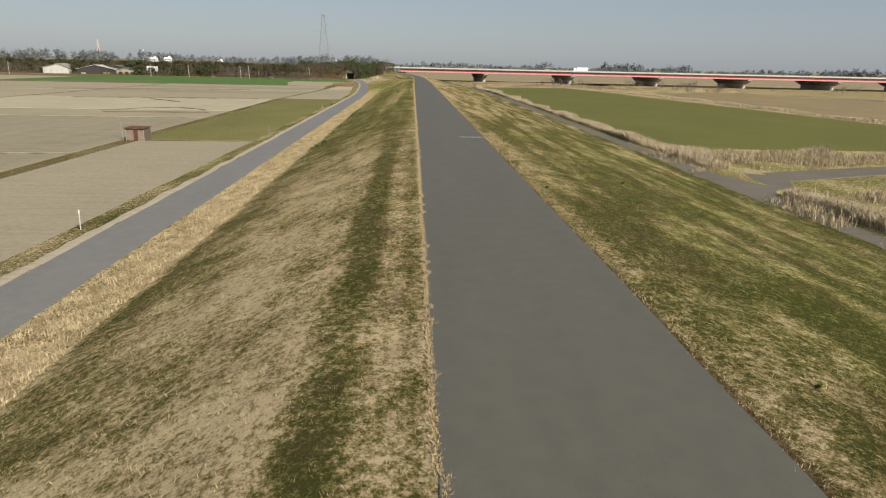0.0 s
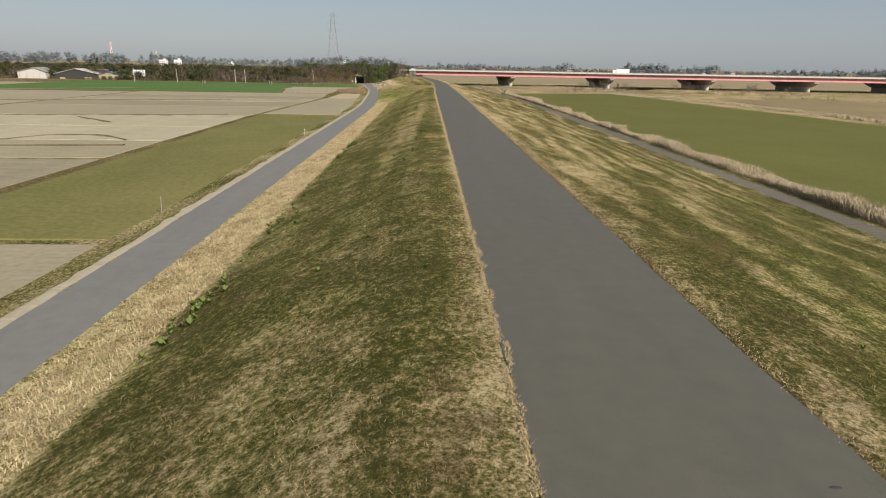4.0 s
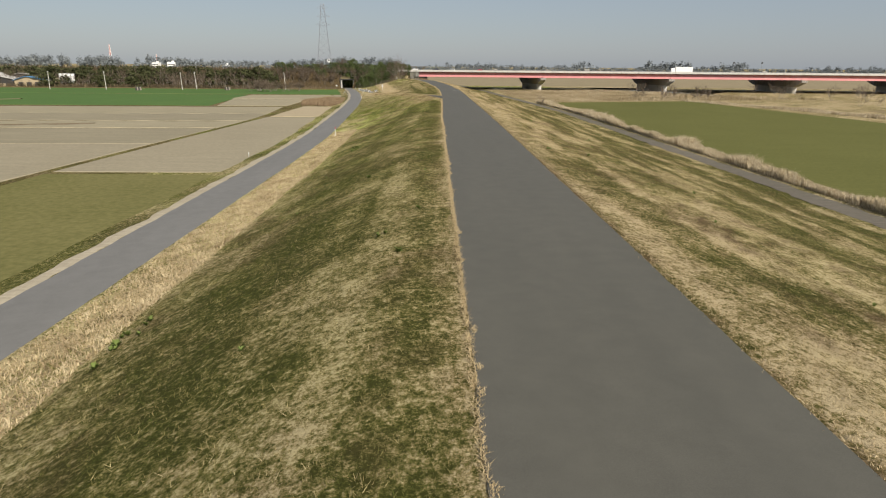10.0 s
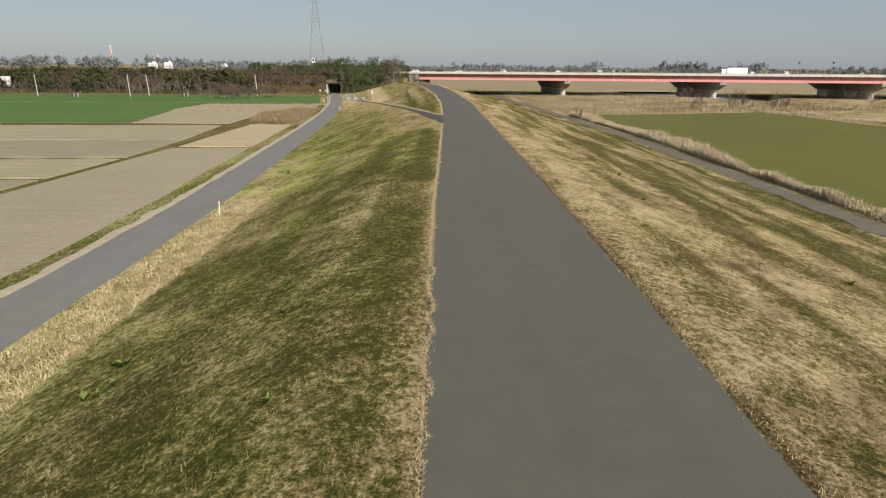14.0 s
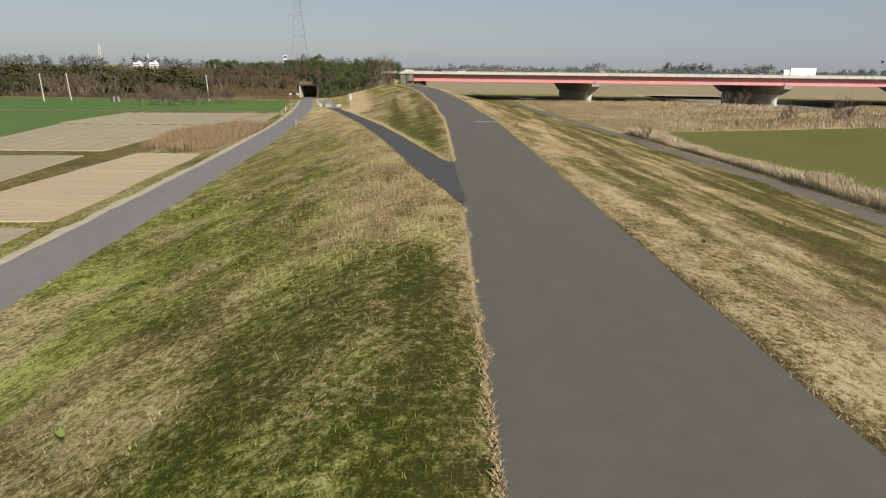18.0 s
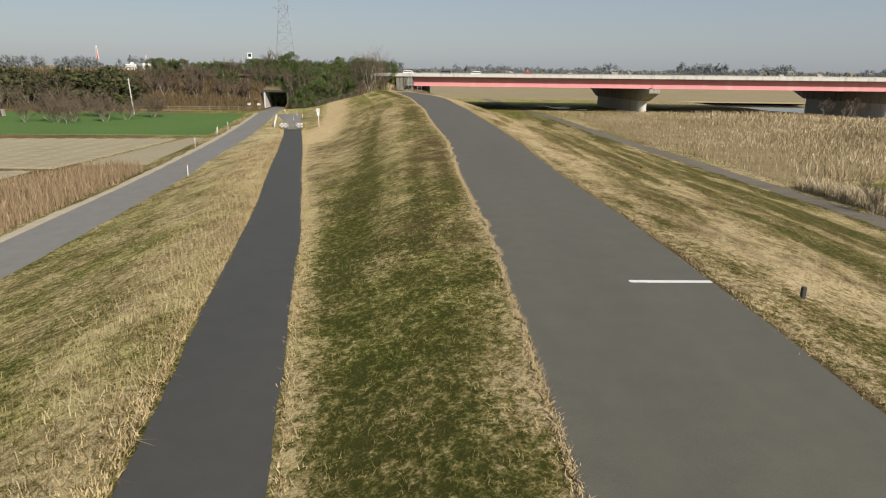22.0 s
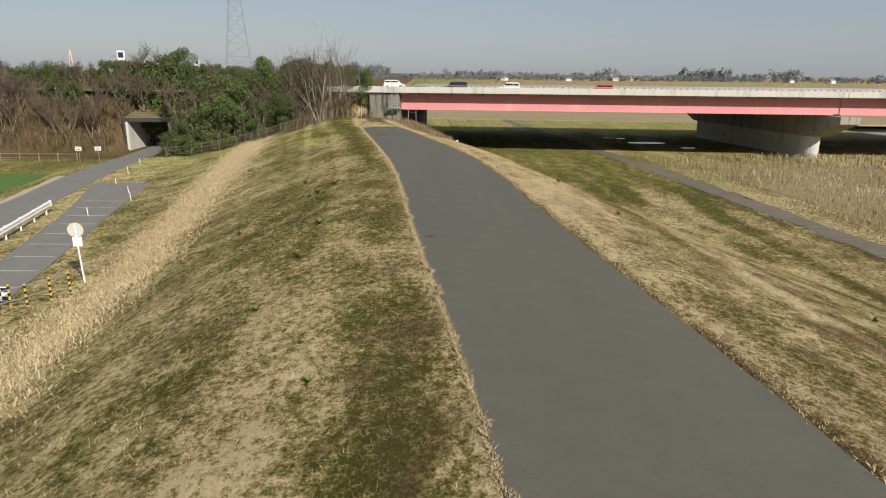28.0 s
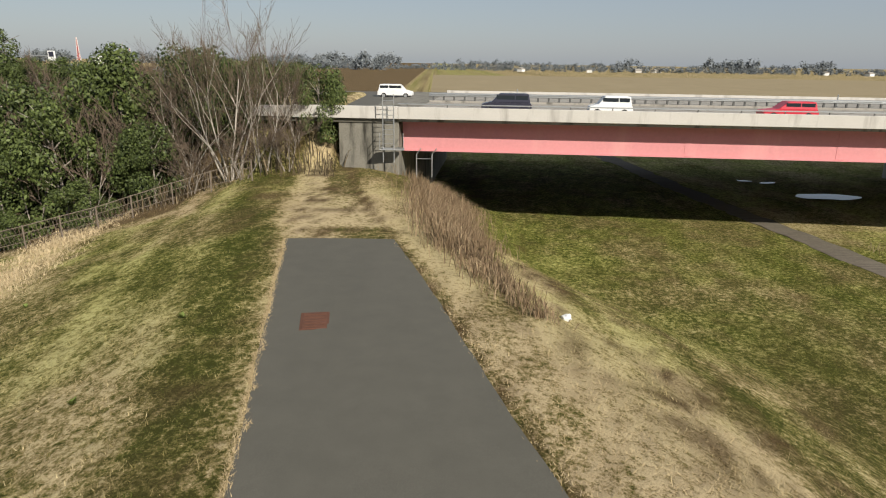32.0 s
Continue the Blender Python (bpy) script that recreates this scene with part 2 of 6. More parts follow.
M_ground = grass_ground("mown_grass")
M_path = asphalt("path_asphalt", (0.089, 0.084, 0.067), (0.111, 0.104, 0.082))
M_branch = asphalt("dark_asphalt", (0.050, 0.049, 0.044), (0.064, 0.062, 0.056))
M_road = asphalt("farm_road_asphalt", (0.160, 0.153, 0.138), (0.195, 0.187, 0.171))
M_gravel = soil("gravel_track", (0.118, 0.104, 0.082), (0.185, 0.164, 0.132), scale=2)
M_verge = soil("pale_verge", (0.36, 0.31, 0.22), (0.44, 0.38, 0.28), scale=2)
M_faded = plain("faded_paint", (0.34, 0.335, 0.32), 0.8, vary=0.25, scale=6)
M_line = plain("road_paint", (0.62, 0.62, 0.6), 0.7, vary=0.15, scale=6)
M_soil = soil("bare_soil", (0.275, 0.238, 0.163), (0.34, 0.294, 0.204), 0.2)
M_soil_pale = soil("pale_soil", (0.38, 0.31, 0.20), (0.44, 0.36, 0.24))
M_stubble = soil("stubble", (0.27, 0.235, 0.155), (0.36, 0.312, 0.212))
M_stubble_grey = soil("grey_stubble", (0.235, 0.205, 0.14), (0.31, 0.27, 0.185))
M_stubble_cream = soil("cream_stubble", (0.34, 0.30, 0.205), (0.44, 0.385, 0.275))
M_bund = soil("field_bund", (0.13, 0.11, 0.06), (0.22, 0.18, 0.1))
M_wheat = soil("young_wheat", (0.075, 0.135, 0.04), (0.10, 0.165, 0.05), 0.12)
M_pasture = soil("winter_grass", (0.110, 0.112, 0.034), (0.142, 0.140, 0.046), 0.12)
M_olive = soil("olive_grass", (0.115, 0.115, 0.036), (0.215, 0.19, 0.078), 0.08)
M_meadow = soil("dry_meadow", (0.24, 0.195, 0.115), (0.32, 0.262, 0.165))
M_scrub = soil("brown_scrub", (0.20, 0.155, 0.085), (0.29, 0.225, 0.125))
M_conc = plain("weathered_concrete", (0.30, 0.28, 0.245), 0.9, vary=0.2, scale=2, bumps=0.3, stain=(0.10, 0.095, 0.08))
M_stained = plain("stained_concrete", (0.19, 0.18, 0.15), 0.95, vary=0.3, scale=2.0, bumps=0.3, stain=(0.03, 0.028, 0.022))
M_conc_pale = plain("pale_concrete", (0.50, 0.48, 0.44), 0.85, vary=0.1, scale=2, bumps=0.15, stain=(0.33, 0.31, 0.28))
M_red = plain("pink_red_girder_paint", (0.60, 0.255, 0.262), 0.55, vary=0.08, scale=0.6, bumps=0.05, stain=(0.66, 0.32, 0.31))
M_steel = plain("galvanised_steel", (0.42, 0.43, 0.43), 0.45, 0.7, vary=0.12, scale=8, bumps=0.05)
M_rust = plain("rusty_iron", (0.13, 0.06, 0.038), 0.85, 0.2, vary=0.3, scale=20, bumps=0.3)
M_dark = plain("dark_concrete_and_shade", (0.05, 0.048, 0.045), 0.95, vary=0.2, scale=2)
M_white = plain("white_paint", (0.72, 0.72, 0.70), 0.5, vary=0.06, scale=6, bumps=0.04)
M_yellow = plain("yellow_paint", (0.62, 0.42, 0.06), 0.5, vary=0.1, scale=8, bumps=0.04)
M_black = plain("black_paint", (0.02, 0.02, 0.02), 0.5, vary=0.2, scale=8, bumps=0.04)
M_redpaint = plain("signal_red_paint", (0.5, 0.05, 0.03), 0.5, vary=0.1, scale=8, bumps=0.04)
M_bark = plain("pale_bark", (0.27, 0.24, 0.20), 0.95, vary=0.3, scale=6, bumps=0.4)
M_bark_pale = plain("pale_grey_bark", (0.42, 0.38, 0.325), 0.95, vary=0.3, scale=6, bumps=0.4)
M_twig = plain("grey_brown_twigs", (0.130, 0.098, 0.070), 0.95, vary=0.3, scale=6, bumps=0.2)
M_leaf = leaf_material("evergreen_leaves", (0.018, 0.027, 0.009), (0.080, 0.104, 0.030), 0.55)
M_leaf_far = leaf_material("far_leaves", (0.030, 0.036, 0.016), (0.066, 0.070, 0.032), 1.0)
M_blade = blade_material("grass_blades", (0.078, 0.083, 0.020), (0.235, 0.180, 0.080), (0.470, 0.370, 0.215))
M_belt = blade_material("long_straw", (0.13, 0.094, 0.046), (0.32, 0.245, 0.135), (0.55, 0.445, 0.275))
M_rank = blade_material("rank_weed_stalks", (0.135, 0.094, 0.056), (0.25, 0.178, 0.108), (0.40, 0.315, 0.195))
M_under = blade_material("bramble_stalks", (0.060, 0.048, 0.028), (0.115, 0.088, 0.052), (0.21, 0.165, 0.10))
M_reed = blade_material("dry_reeds", (0.15, 0.115, 0.06), (0.33, 0.26, 0.155), (0.56, 0.475, 0.335))
M_weed = leaf_material("weed_leaves", (0.085, 0.122, 0.032), (0.15, 0.19, 0.055), 0.8)
M_water = material("water", 0.08, 0, 0.5)[0]
M_water.node_tree.nodes["Principled BSDF"].inputs["Base Color"].default_value = (0.05, 0.06, 0.06, 1)

# ---- the lie of the land ----
EDGE_LY = (-100, 205, 218, 233, 245, 266, 285, 294, 301, 305, 314, 320, 325, 336, 345, 354, 358, 362, 367, 378, 387, 396, 404, 416.5, 430)
EDGE_L = (-3.78, -3.8, -3.58, -3.35, -3.13, -2.99, -2.97, -3.1, -3.45, -3.62, -3.8, -3.95, -4.35, -5.15, -5.75, -6.1, -6.4, -6.84, -7.45, -8.3, -9.25, -10.7, -12.0, -14.0, -16.2)
EDGE_RY = (-100, 285, 295, 300, 309, 319, 328, 336, 343, 356, 365, 372, 381, 390, 396, 401, 405, 411, 416.5, 430)
EDGE_R = (2.2, 2.15, 2.0, 1.65, 1.3, 1.15, 0.75, 0.28, -0.1, -0.8, -1.6, -2.25, -2.75, -3.8, -5.05, -6.3, -7.2, -8.5, -10.0, -13.4)
ROAD_Y = (-100, 198, 222, 258, 294, 330, 360, 397, 415, 434, 470)
ROAD_X = (-21.6, -21.5, -21.7, -23.4, -25.2, -28.0, -31.4, -37.2, -40.4, -43.2, -45.0)
BR_Y = (246, 249, 252, 254.4, 256, 258.5, 264, 275, 281, 287, 291, 297.5, 305.5, 314.5, 320, 337, 348, 358, 371, 390, 404)
BR_L = (-3.1, -3.2, -3.9, -4.6, -5.0, -5.5, -6.45, -8.3, -9.3, -10.5, -11.2, -12.35, -13.9, -15.8, -16.95, -20.3, -22.6, -24.6, -27.5, -32.0, -36.5)
BR_RY = (246, 258.6, 260.4, 263.2, 266.4, 275, 281, 287, 291, 297.5, 305.5, 314.5, 320, 337, 350, 358, 371, 390, 404)
BR_R = (-3.1, -3.15, -3.6, -4.2, -4.75, -6.2, -7.2, -8.3, -9.0, -10.1, -11.7, -13.5, -14.6, -17.9, -20.6, -22.2, -24.9, -28.8, -31.5)
TRACK_Y = (-100, 118, 200, 284, 316, 343, 359, 383, 409, 425, 440, 460, 500, 560)
TRACK_X = (28.9, 29.0, 28.7, 28.4, 26.6, 24.8, 23.6, 21.9, 20.6, 19.4, 17.2, 15.5, 12.0, 8.0)
ROAD_Z, FIELD_Z, RIVER_Z = -4.1, -4.7, -5.1


def smooth_interp(y, ys, xs, k=1.0):
    """Linear interpolation rounded off over a few metres."""
    y = np.asarray(y, float)
    return sum(np.interp(y + d * k, ys, xs) * w for d, w in ((-9, 0.15), (-4, 0.22), (0, 0.26), (4, 0.22), (9, 0.15)))


def bend(y):
    """The levee's slight turn near y = 212: the sideways shift before it."""
    return -0.114 * np.logaddexp(0, (212 - np.asarray(y, float)) / 12)


def path_l(y):
    return smooth_interp(y, EDGE_LY, EDGE_L, 0.5) + bend(y)


def path_r(y):
    return smooth_interp(y, EDGE_RY, EDGE_R, 0.5) + bend(y)


def road_c(y):
    return smooth_interp(y, ROAD_Y, ROAD_X) + bend(y)


def branch_l(y):
    return smooth_interp(y, BR_Y, BR_L, 0.3)


def branch_r(y):
    return smooth_interp(y, BR_RY, BR_R, 0.15)


def branch_z(y):
    return ROAD_Z * np.clip((np.asarray(y, float) - 259.5) / 109, 0, 1) ** 1.12


def track_c(y):
    return smooth_interp(y, TRACK_Y, TRACK_X) + bend(y)


def wood_y(x):
    """The foot of the wood on the motorway bank."""
    return 437.0 - 0.095 * (x + 10.2)


def river_l(y):
    """The near bank of the river."""
    return np.interp(y, (150, 300, 346, 395, 430, 470, 560), (240, 182, 158, 104, 88, 80, 72))


ROAD_W, TRACK_W = 1.75, 1.15


def road_z(y):
    """The farm road dips into the underpass."""
    return ROAD_Z - 0.6 * step(404, 434, y)


def profile(xs, y):
    """Heights across the valley at one y."""
    rz = float(road_z(y))
    pl, pr, rc, tc = float(path_l(y)), float(path_r(y)), float(road_c(y)), float(track_c(y))
    pts = [(-9000, FIELD_Z), (rc - ROAD_W - 3.0, FIELD_Z), (rc - ROAD_W - 0.9, rz - 0.06), (rc - ROAD_W, rz), (rc + ROAD_W, rz)]
    if y < 248:
        pts += [(rc + ROAD_W + 0.5, ROAD_Z + 0.04), (rc + ROAD_W + 3.0, ROAD_Z + 0.35), (pl - 3.6, -0.42), (pl - 2.2, -0.1)]
    elif y < 372:
        bl, br, zb = float(branch_l(y)), float(branch_r(y)), float(branch_z(y))
        left = max(rc + ROAD_W + 0.6, bl - 1.6)
        pts += [(rc + ROAD_W + 0.5, ROAD_Z + 0.05)]
        if y < 262:
            pts += [(rc + ROAD_W + 3.0, ROAD_Z + 0.35)]
        pts += [(left, zb - 0.12), (bl, zb), (br, zb)]
        gap = pl - br
        if gap > 1.0:
            pts += [(br + 0.25 * gap, zb * 0.82), (pl - 0.35 * gap, zb * 0.16), (pl - 0.15 * gap, zb * 0.03)]
    else:
        toe = float(np.interp(y, (372, 390, 416, 440), (-20.5, -25, -31, -33)))
        pts += [(max(toe - 3, rc + ROAD_W + 0.3), ROAD_Z), (toe, ROAD_Z + 0.4), (pl - 3.8, -0.5), (pl - 2, -0.1)]
    drop = float(np.interp(y, (-100, 400, 430, 460), (0, 0, -0.2, -0.2)))
    pts += [(pl, drop), (pr, drop), (pr + 1.2, drop - 0.08), (pr + 3.2, drop - 0.5), (min(tc - TRACK_W - 2.5, float(np.interp(y, (355, 413, 424, 446), (tc - TRACK_W - 2.5, 5.0, -2.0, -3.5)))), RIVER_Z + 0.25), (tc - TRACK_W, RIVER_Z), (tc + TRACK_W, RIVER_Z), (tc + TRACK_W + 1, RIVER_Z + 0.1), (tc + 8, RIVER_Z), (9000, RIVER_Z)]
    px = np.maximum.accumulate(np.array([p[0] for p in pts]) + np.arange(len(pts)) * 1e-4)
    return np.interp(xs, px, [p[1] for p in pts])


GX = np.concatenate([[-4500, -2500, -1400, -800, -500, -320, -220, -160, -120, -90, -72], np.arange(-60, -26, 1.0), np.arange(-26, 26.5, 0.38), np.arange(27, 60.1, 1.0), np.arange(63, 190, 4.0), [200, 215, 235, 260, 290, 320, 500, 800, 1400, 2500, 4500]])
GY = np.concatenate([[-900, -400, -200, -110, -70], np.arange(-50, 472, 0.75), [480, 495, 515, 540, 580, 640, 720, 850, 1100, 1600, 2400, 4800]])


def land(xs, ys):
    """Height of the ground on a grid of xs by ys."""
    z = np.stack([profile(xs, min(max(y, -95), 470)) for y in ys])
    # round the banks off a little along and across
    k = np.array([0.25, 0.5, 0.25])
    for _ in range(2):
        inner = np.stack([np.convolve(r, k, "same") for r in z])
        z[:, 1:-1] = np.where(np.abs(xs[None, 1:-1]) < 60, inner[:, 1:-1], z[:, 1:-1])
    x, y = np.meshgrid(xs, ys)
    # beyond the levee's end the land falls to the plain
    yb = wood_y(x)
    over = step(432, 452, y)
    plain_z = np.where(x < -10, FIELD_Z, RIVER_Z)
    z = z * (1 - over) + plain_z * over
    bank = np.minimum(step(yb - 13, yb + 1, y), 1 - step(yb + 25, yb + 40, y)) * step(-11, -16, x) * 8.0 + plain_z
    cut = (np.abs(x + 43.2) < 3.0) & (y > 425)
    bank = np.where(cut, ROAD_Z - 0.6, bank)
    z = np.where(cut, ROAD_Z - 0.6, np.where(x < -10, np.maximum(z, bank), z))
    # river bed to the right
    xb = river_l(y)
    z = z - 1.8 * step(0, 10, x - xb) * (1 - step(32, 42, x - xb)) * step(150, 260, y)
    return x, y, z


X, Y, Z = land(GX, GY)
inside = ((X > path_l(Y) + 0.3) & (X < path_r(Y) - 0.3) & (Y < 416)) | (np.abs(X - road_c(Y)) < ROAD_W - 0.3) | ((Y > 248) & (Y < 403) & (X > branch_l(Y) + 0.25) & (X < np.where(Y < 260.5, path_l(Y) + 1, branch_r(Y) - 0.25))) | (np.abs(X - track_c(Y)) < TRACK_W - 0.4)
on_hard = ((X > path_l(Y) - 0.3) & (X < path_r(Y) + 0.3)) | (np.abs(X - road_c(Y)) < ROAD_W + 0.5) | ((Y > 247) & (Y < 404) & (X > branch_l(Y) - 0.8) & (X < branch_r(Y) + 0.8)) | (np.abs(X - track_c(Y)) < TRACK_W + 0.3)
near = (X > road_c(Y) + ROAD_W) & (X < track_c(Y) - TRACK_W) & (Y < 460)
near_all = (np.abs(X) < 60) & (Y < 460)
Z = Z + np.where(near & ~on_hard, (vnoise(X, Y, 1.6, 1) - 0.5) * 0.10 + (vnoise(X, Y, 6, 2) - 0.5) * 0.14, 0)
Z = Z - np.where(inside & near_all, 0.06, 0)


def ground_z(x, y):
    """Height of the ground sheet at points."""
    i = np.clip(np.searchsorted(GX, x) - 1, 0, len(GX) - 2)
    j = np.clip(np.searchsorted(GY, y) - 1, 0, len(GY) - 2)
    a, b = (x - GX[i]) / (GX[i + 1] - GX[i]), (y - GY[j]) / (GY[j + 1] - GY[j])
    return (Z[j, i] * (1 - a) + Z[j, i + 1] * a) * (1 - b) + (Z[j + 1, i] * (1 - a) + Z[j + 1, i + 1] * a) * b


def gz(x, y):
    return float(ground_z(np.array([x], float), np.array([y], float))[0])


D_AT = (0.0, 0.25, 0.6, 0.85, 1.5, 1.7, 2.75, 3.0, 3.5, 4.0, 5.0, 7.0, 9.0, 11.0)
LEFT_Y = (28, 60, 112, 135, 268, 292, 338, 352)
LEFT_A = (0.90, 0.42, 0.38, 0.64, 0.62, 0.14, 0.14, 0.64, 0.70, 0.70, 0.72, 0.70, 0.54, 0.20)
LEFT_B = (0.85, 0.46, 0.34, 0.30, 0.18, 0.13, 0.14, 0.28, 0.33, 0.29, 0.23, 0.19, 0.15, 0.20)
LEFT_C = (0.85, 0.50, 0.36, 0.32, 0.28, 0.30, 0.40, 0.44, 0.36, 0.27, 0.20, 0.18, 0.22, 0.42)
LEFT_D = (0.85, 0.48, 0.40, 0.40, 0.42, 0.44, 0.56, 0.62, 0.56, 0.44, 0.36, 0.40, 0.55, 0.6)
LEFT_E = (0.90, 0.42, 0.22, 0.17, 0.17, 0.22, 0.31, 0.37, 0.46, 0.58, 0.58, 0.54, 0.52, 0.48)
E_AT = (0.0, 0.22, 0.4, 1.3, 2.5, 5.0, 8.0, 12.0, 18.0)
RIGHT_Y = (45, 115, 340, 375)
RIGHT_A = (0.32, 0.28, 0.46, 0.34, 0.22, 0.20, 0.15, 0.16, 0.24)
RIGHT_C = (0.32, 0.30, 0.68, 0.56, 0.54, 0.53, 0.42, 0.34, 0.30)
RIGHT_E = (0.32, 0.32, 0.90, 0.84, 0.80, 0.72, 0.48, 0.30, 0.26)


def dryness(x, y):
    """How much straw there is among the green of the banks, 0 to 1."""
    x, y = np.asarray(x, float), np.asarray(y, float)
    pl, pr, rc = path_l(y), path_r(y), road_c(y)
    d = pl - x
    dd = d + np.where(d > 0.9, (vnoise(x * 0.5, y, 1.3, 2) - 0.5) * 0.5, 0)
    rows = [np.interp(dd, D_AT, v) for v in (LEFT_A, LEFT_B, LEFT_C, LEFT_D, LEFT_E)]
    turn = [step(LEFT_Y[2 * k], LEFT_Y[2 * k + 1], y) for k in range(4)]
    left = rows[0]
    for k in range(4):
        left = left * (1 - turn[k]) + rows[k + 1] * turn[k]
    big, mid, small = vnoise(x, y * 0.55, 3.2, 4), vnoise(x, y * 0.8, 1.25, 3), vnoise(x, y * 0.9, 0.62, 5)
    left = left + (step(0.3, 0.7, big) - 0.5) * 0.18 + (mid - 0.5) * 0.32 + (small - 0.5) * 0.5
    swath = step(0.3, 0.7, vnoise(d + 0.25 * (mid - 0.5), y * 0.035, 0.85, 2)) - 0.5
    left = left + swath * np.interp(y, (40, 70, 280, 300), (0.12, 0.22, 0.22, 0.34)) * step(0.3, 0.8, d) * step(10, 6, d)
    toe = step(4.6, 3.6, x - (rc + ROAD_W)) * np.interp(y, (-50, 200, 222, 232, 300, 318), (1, 1, 0.8, 0.0, 0.0, 0.7))
    left = left * (1 - toe) + toe * (0.78 + (small - 0.5) * 0.5 + (mid - 0.5) * 0.3)
    spur = step(238, 247, y) * step(264, 256, y) * step(7.5, 5.0, d)
    left = left - 0.22 * step(206, 216, y) * step(243, 235, y) * step(6.5, 3.5, d)
    left = left + 0.2 * step(218, 228, y) * step(250, 242, y) * step(4.0, 7.0, d)
    damp = step(107.5, 110, y) * step(118, 115, y) * step(3.4, 2.6, d) * step(0.2, 0.6, d)
    left = left - damp * 0.5 + 0.2 * step(100, 106, y) * step(122, 117, y) * step(2.9, 3.5, d) * step(5.4, 4.6, d)
    isle = step(262, 270, y) * step(318, 300, y) * step(0.4, 1.0, x - branch_r(y)) * step(0.3, 0.9, d)
    left = left - isle * 0.28
    left = left * (1 - spur) + spur * (0.72 + (small - 0.5) * 0.6 + (mid - 0.5) * 0.5)
    lower = step(0.1, 0.5, branch_l(y) - x) * step(250, 258, y) * step(375, 350, y)
    verge = np.interp(branch_l(y) - x, (0, 0.6, 1.6, 3.2, 6), (0.95, 0.85, 0.74, 0.52, 0.38)) + np.interp(y, (262, 300, 330), (0, 0.05, 0.25))
    left = left * (1 - lower) + lower * (verge + (small - 0.5) * 0.5 + (mid - 0.5) * 0.4)
    inner = np.exp(-(((x - branch_r(y) - 0.3) / np.interp(y, (262, 300, 330), (0.35, 0.5, 0.9))) ** 2)) * step(262, 270, y) * step(378, 360, y) * (x > branch_r(y) - 0.3)
    left = left + inner * 0.4
    late = np.exp(-(((x - np.interp(y, (330, 372, 426), (-17, -20.5, -27.5))) / 1.7) ** 2)) * step(335, 350, y)
    left = left * (1 - late) + late * (0.92 + (small - 0.5) * 0.3)
    e = x - pr
    rows = [np.interp(e, E_AT, v) for v in (RIGHT_A, RIGHT_C, RIGHT_E)]
    right = rows[0]
    for k in range(2):
        w = step(RIGHT_Y[2 * k], RIGHT_Y[2 * k + 1], y)
        right = right * (1 - w) + rows[k + 1] * w
    lane = vnoise(x + 0.5 * mid + 0.6 * big, y * 0.10, 1.1, 1)
    right = right + step(0.4, 1.4, e) * ((step(0.3, 0.7, lane) - 0.5) * np.interp(y, (50, 100), (0.34, 0.5)) + (step(0.25, 0.75, big) - 0.5) * 0.2) + (mid - 0.5) * 0.3 + (small - 0.5) * 0.5
    lush = np.maximum(step(424, 432, y), 0.75 * step(402, 418, y) * step(5.5, 9.0, e))
    right = right * (1 - lush) + lush * (0.3 + (small - 0.5) * 0.4)
    out = np.where(x < 0.5 * (pl + pr), left, right)
    out = np.where(x > track_c(y) + TRACK_W, 0.62 + (big - 0.5) * 0.5, out)
    out = np.where(x < rc - ROAD_W, 0.42 + (big - 0.5) * 0.6, out)
    tip = step(0.2, 0.8, y - 416.3) * step(424, 421, y) * (x > pl - 0.8) * (x < pr + 1)
    out = out + tip * 0.6
    out = np.where((np.abs(x) > 200) | (y > 470), 0.55, out)
    return np.clip(out, 0, 1)


def lushness(x, y):
    """Where the grass is fresh yellow-green, 0 to 1."""
    x, y = np.asarray(x, float), np.asarray(y, float)
    d, e = path_l(y) - x, x - path_r(y)
    spot = step(0.3, 0.7, 0.6 * vnoise(x, y * 0.6, 2.4, 5) + 0.4 * vnoise(x, y, 0.8, 3))
    left = np.interp(y, (40, 62, 110, 150, 205, 232, 262, 290, 330, 395, 412), (0.05, 0.3, 0.3, 0.3, 0.55, 0.9, 0.75, 0.45, 0.12, 0.25, 0.7)) * np.interp(d, (0.3, 1.2, 5, 9), (0.3, 0.7, 0.8, 1.0))
    left = np.maximum(left, 0.5 * step(107.5, 110, y) * step(118, 115, y) * step(3.4, 2.6, d))
    left = left * (1 - step(244, 250, y) * step(262, 258, y) * step(6.5, 4.0, d) * 0.8)
    right = np.interp(y, (-50, 60, 130, 380, 400, 412, 430), (0.4, 0.35, 0.15, 0.08, 0.1, 0.5, 0.75)) * np.interp(e, (0.5, 3, 7, 12), (0.2, 0.5, 1.0, 1.0))
    return np.where(d > 0, left, right) * (0.25 + 0.75 * spot) * (np.abs(x) < 60) * ((y < 422) | (x > -20))


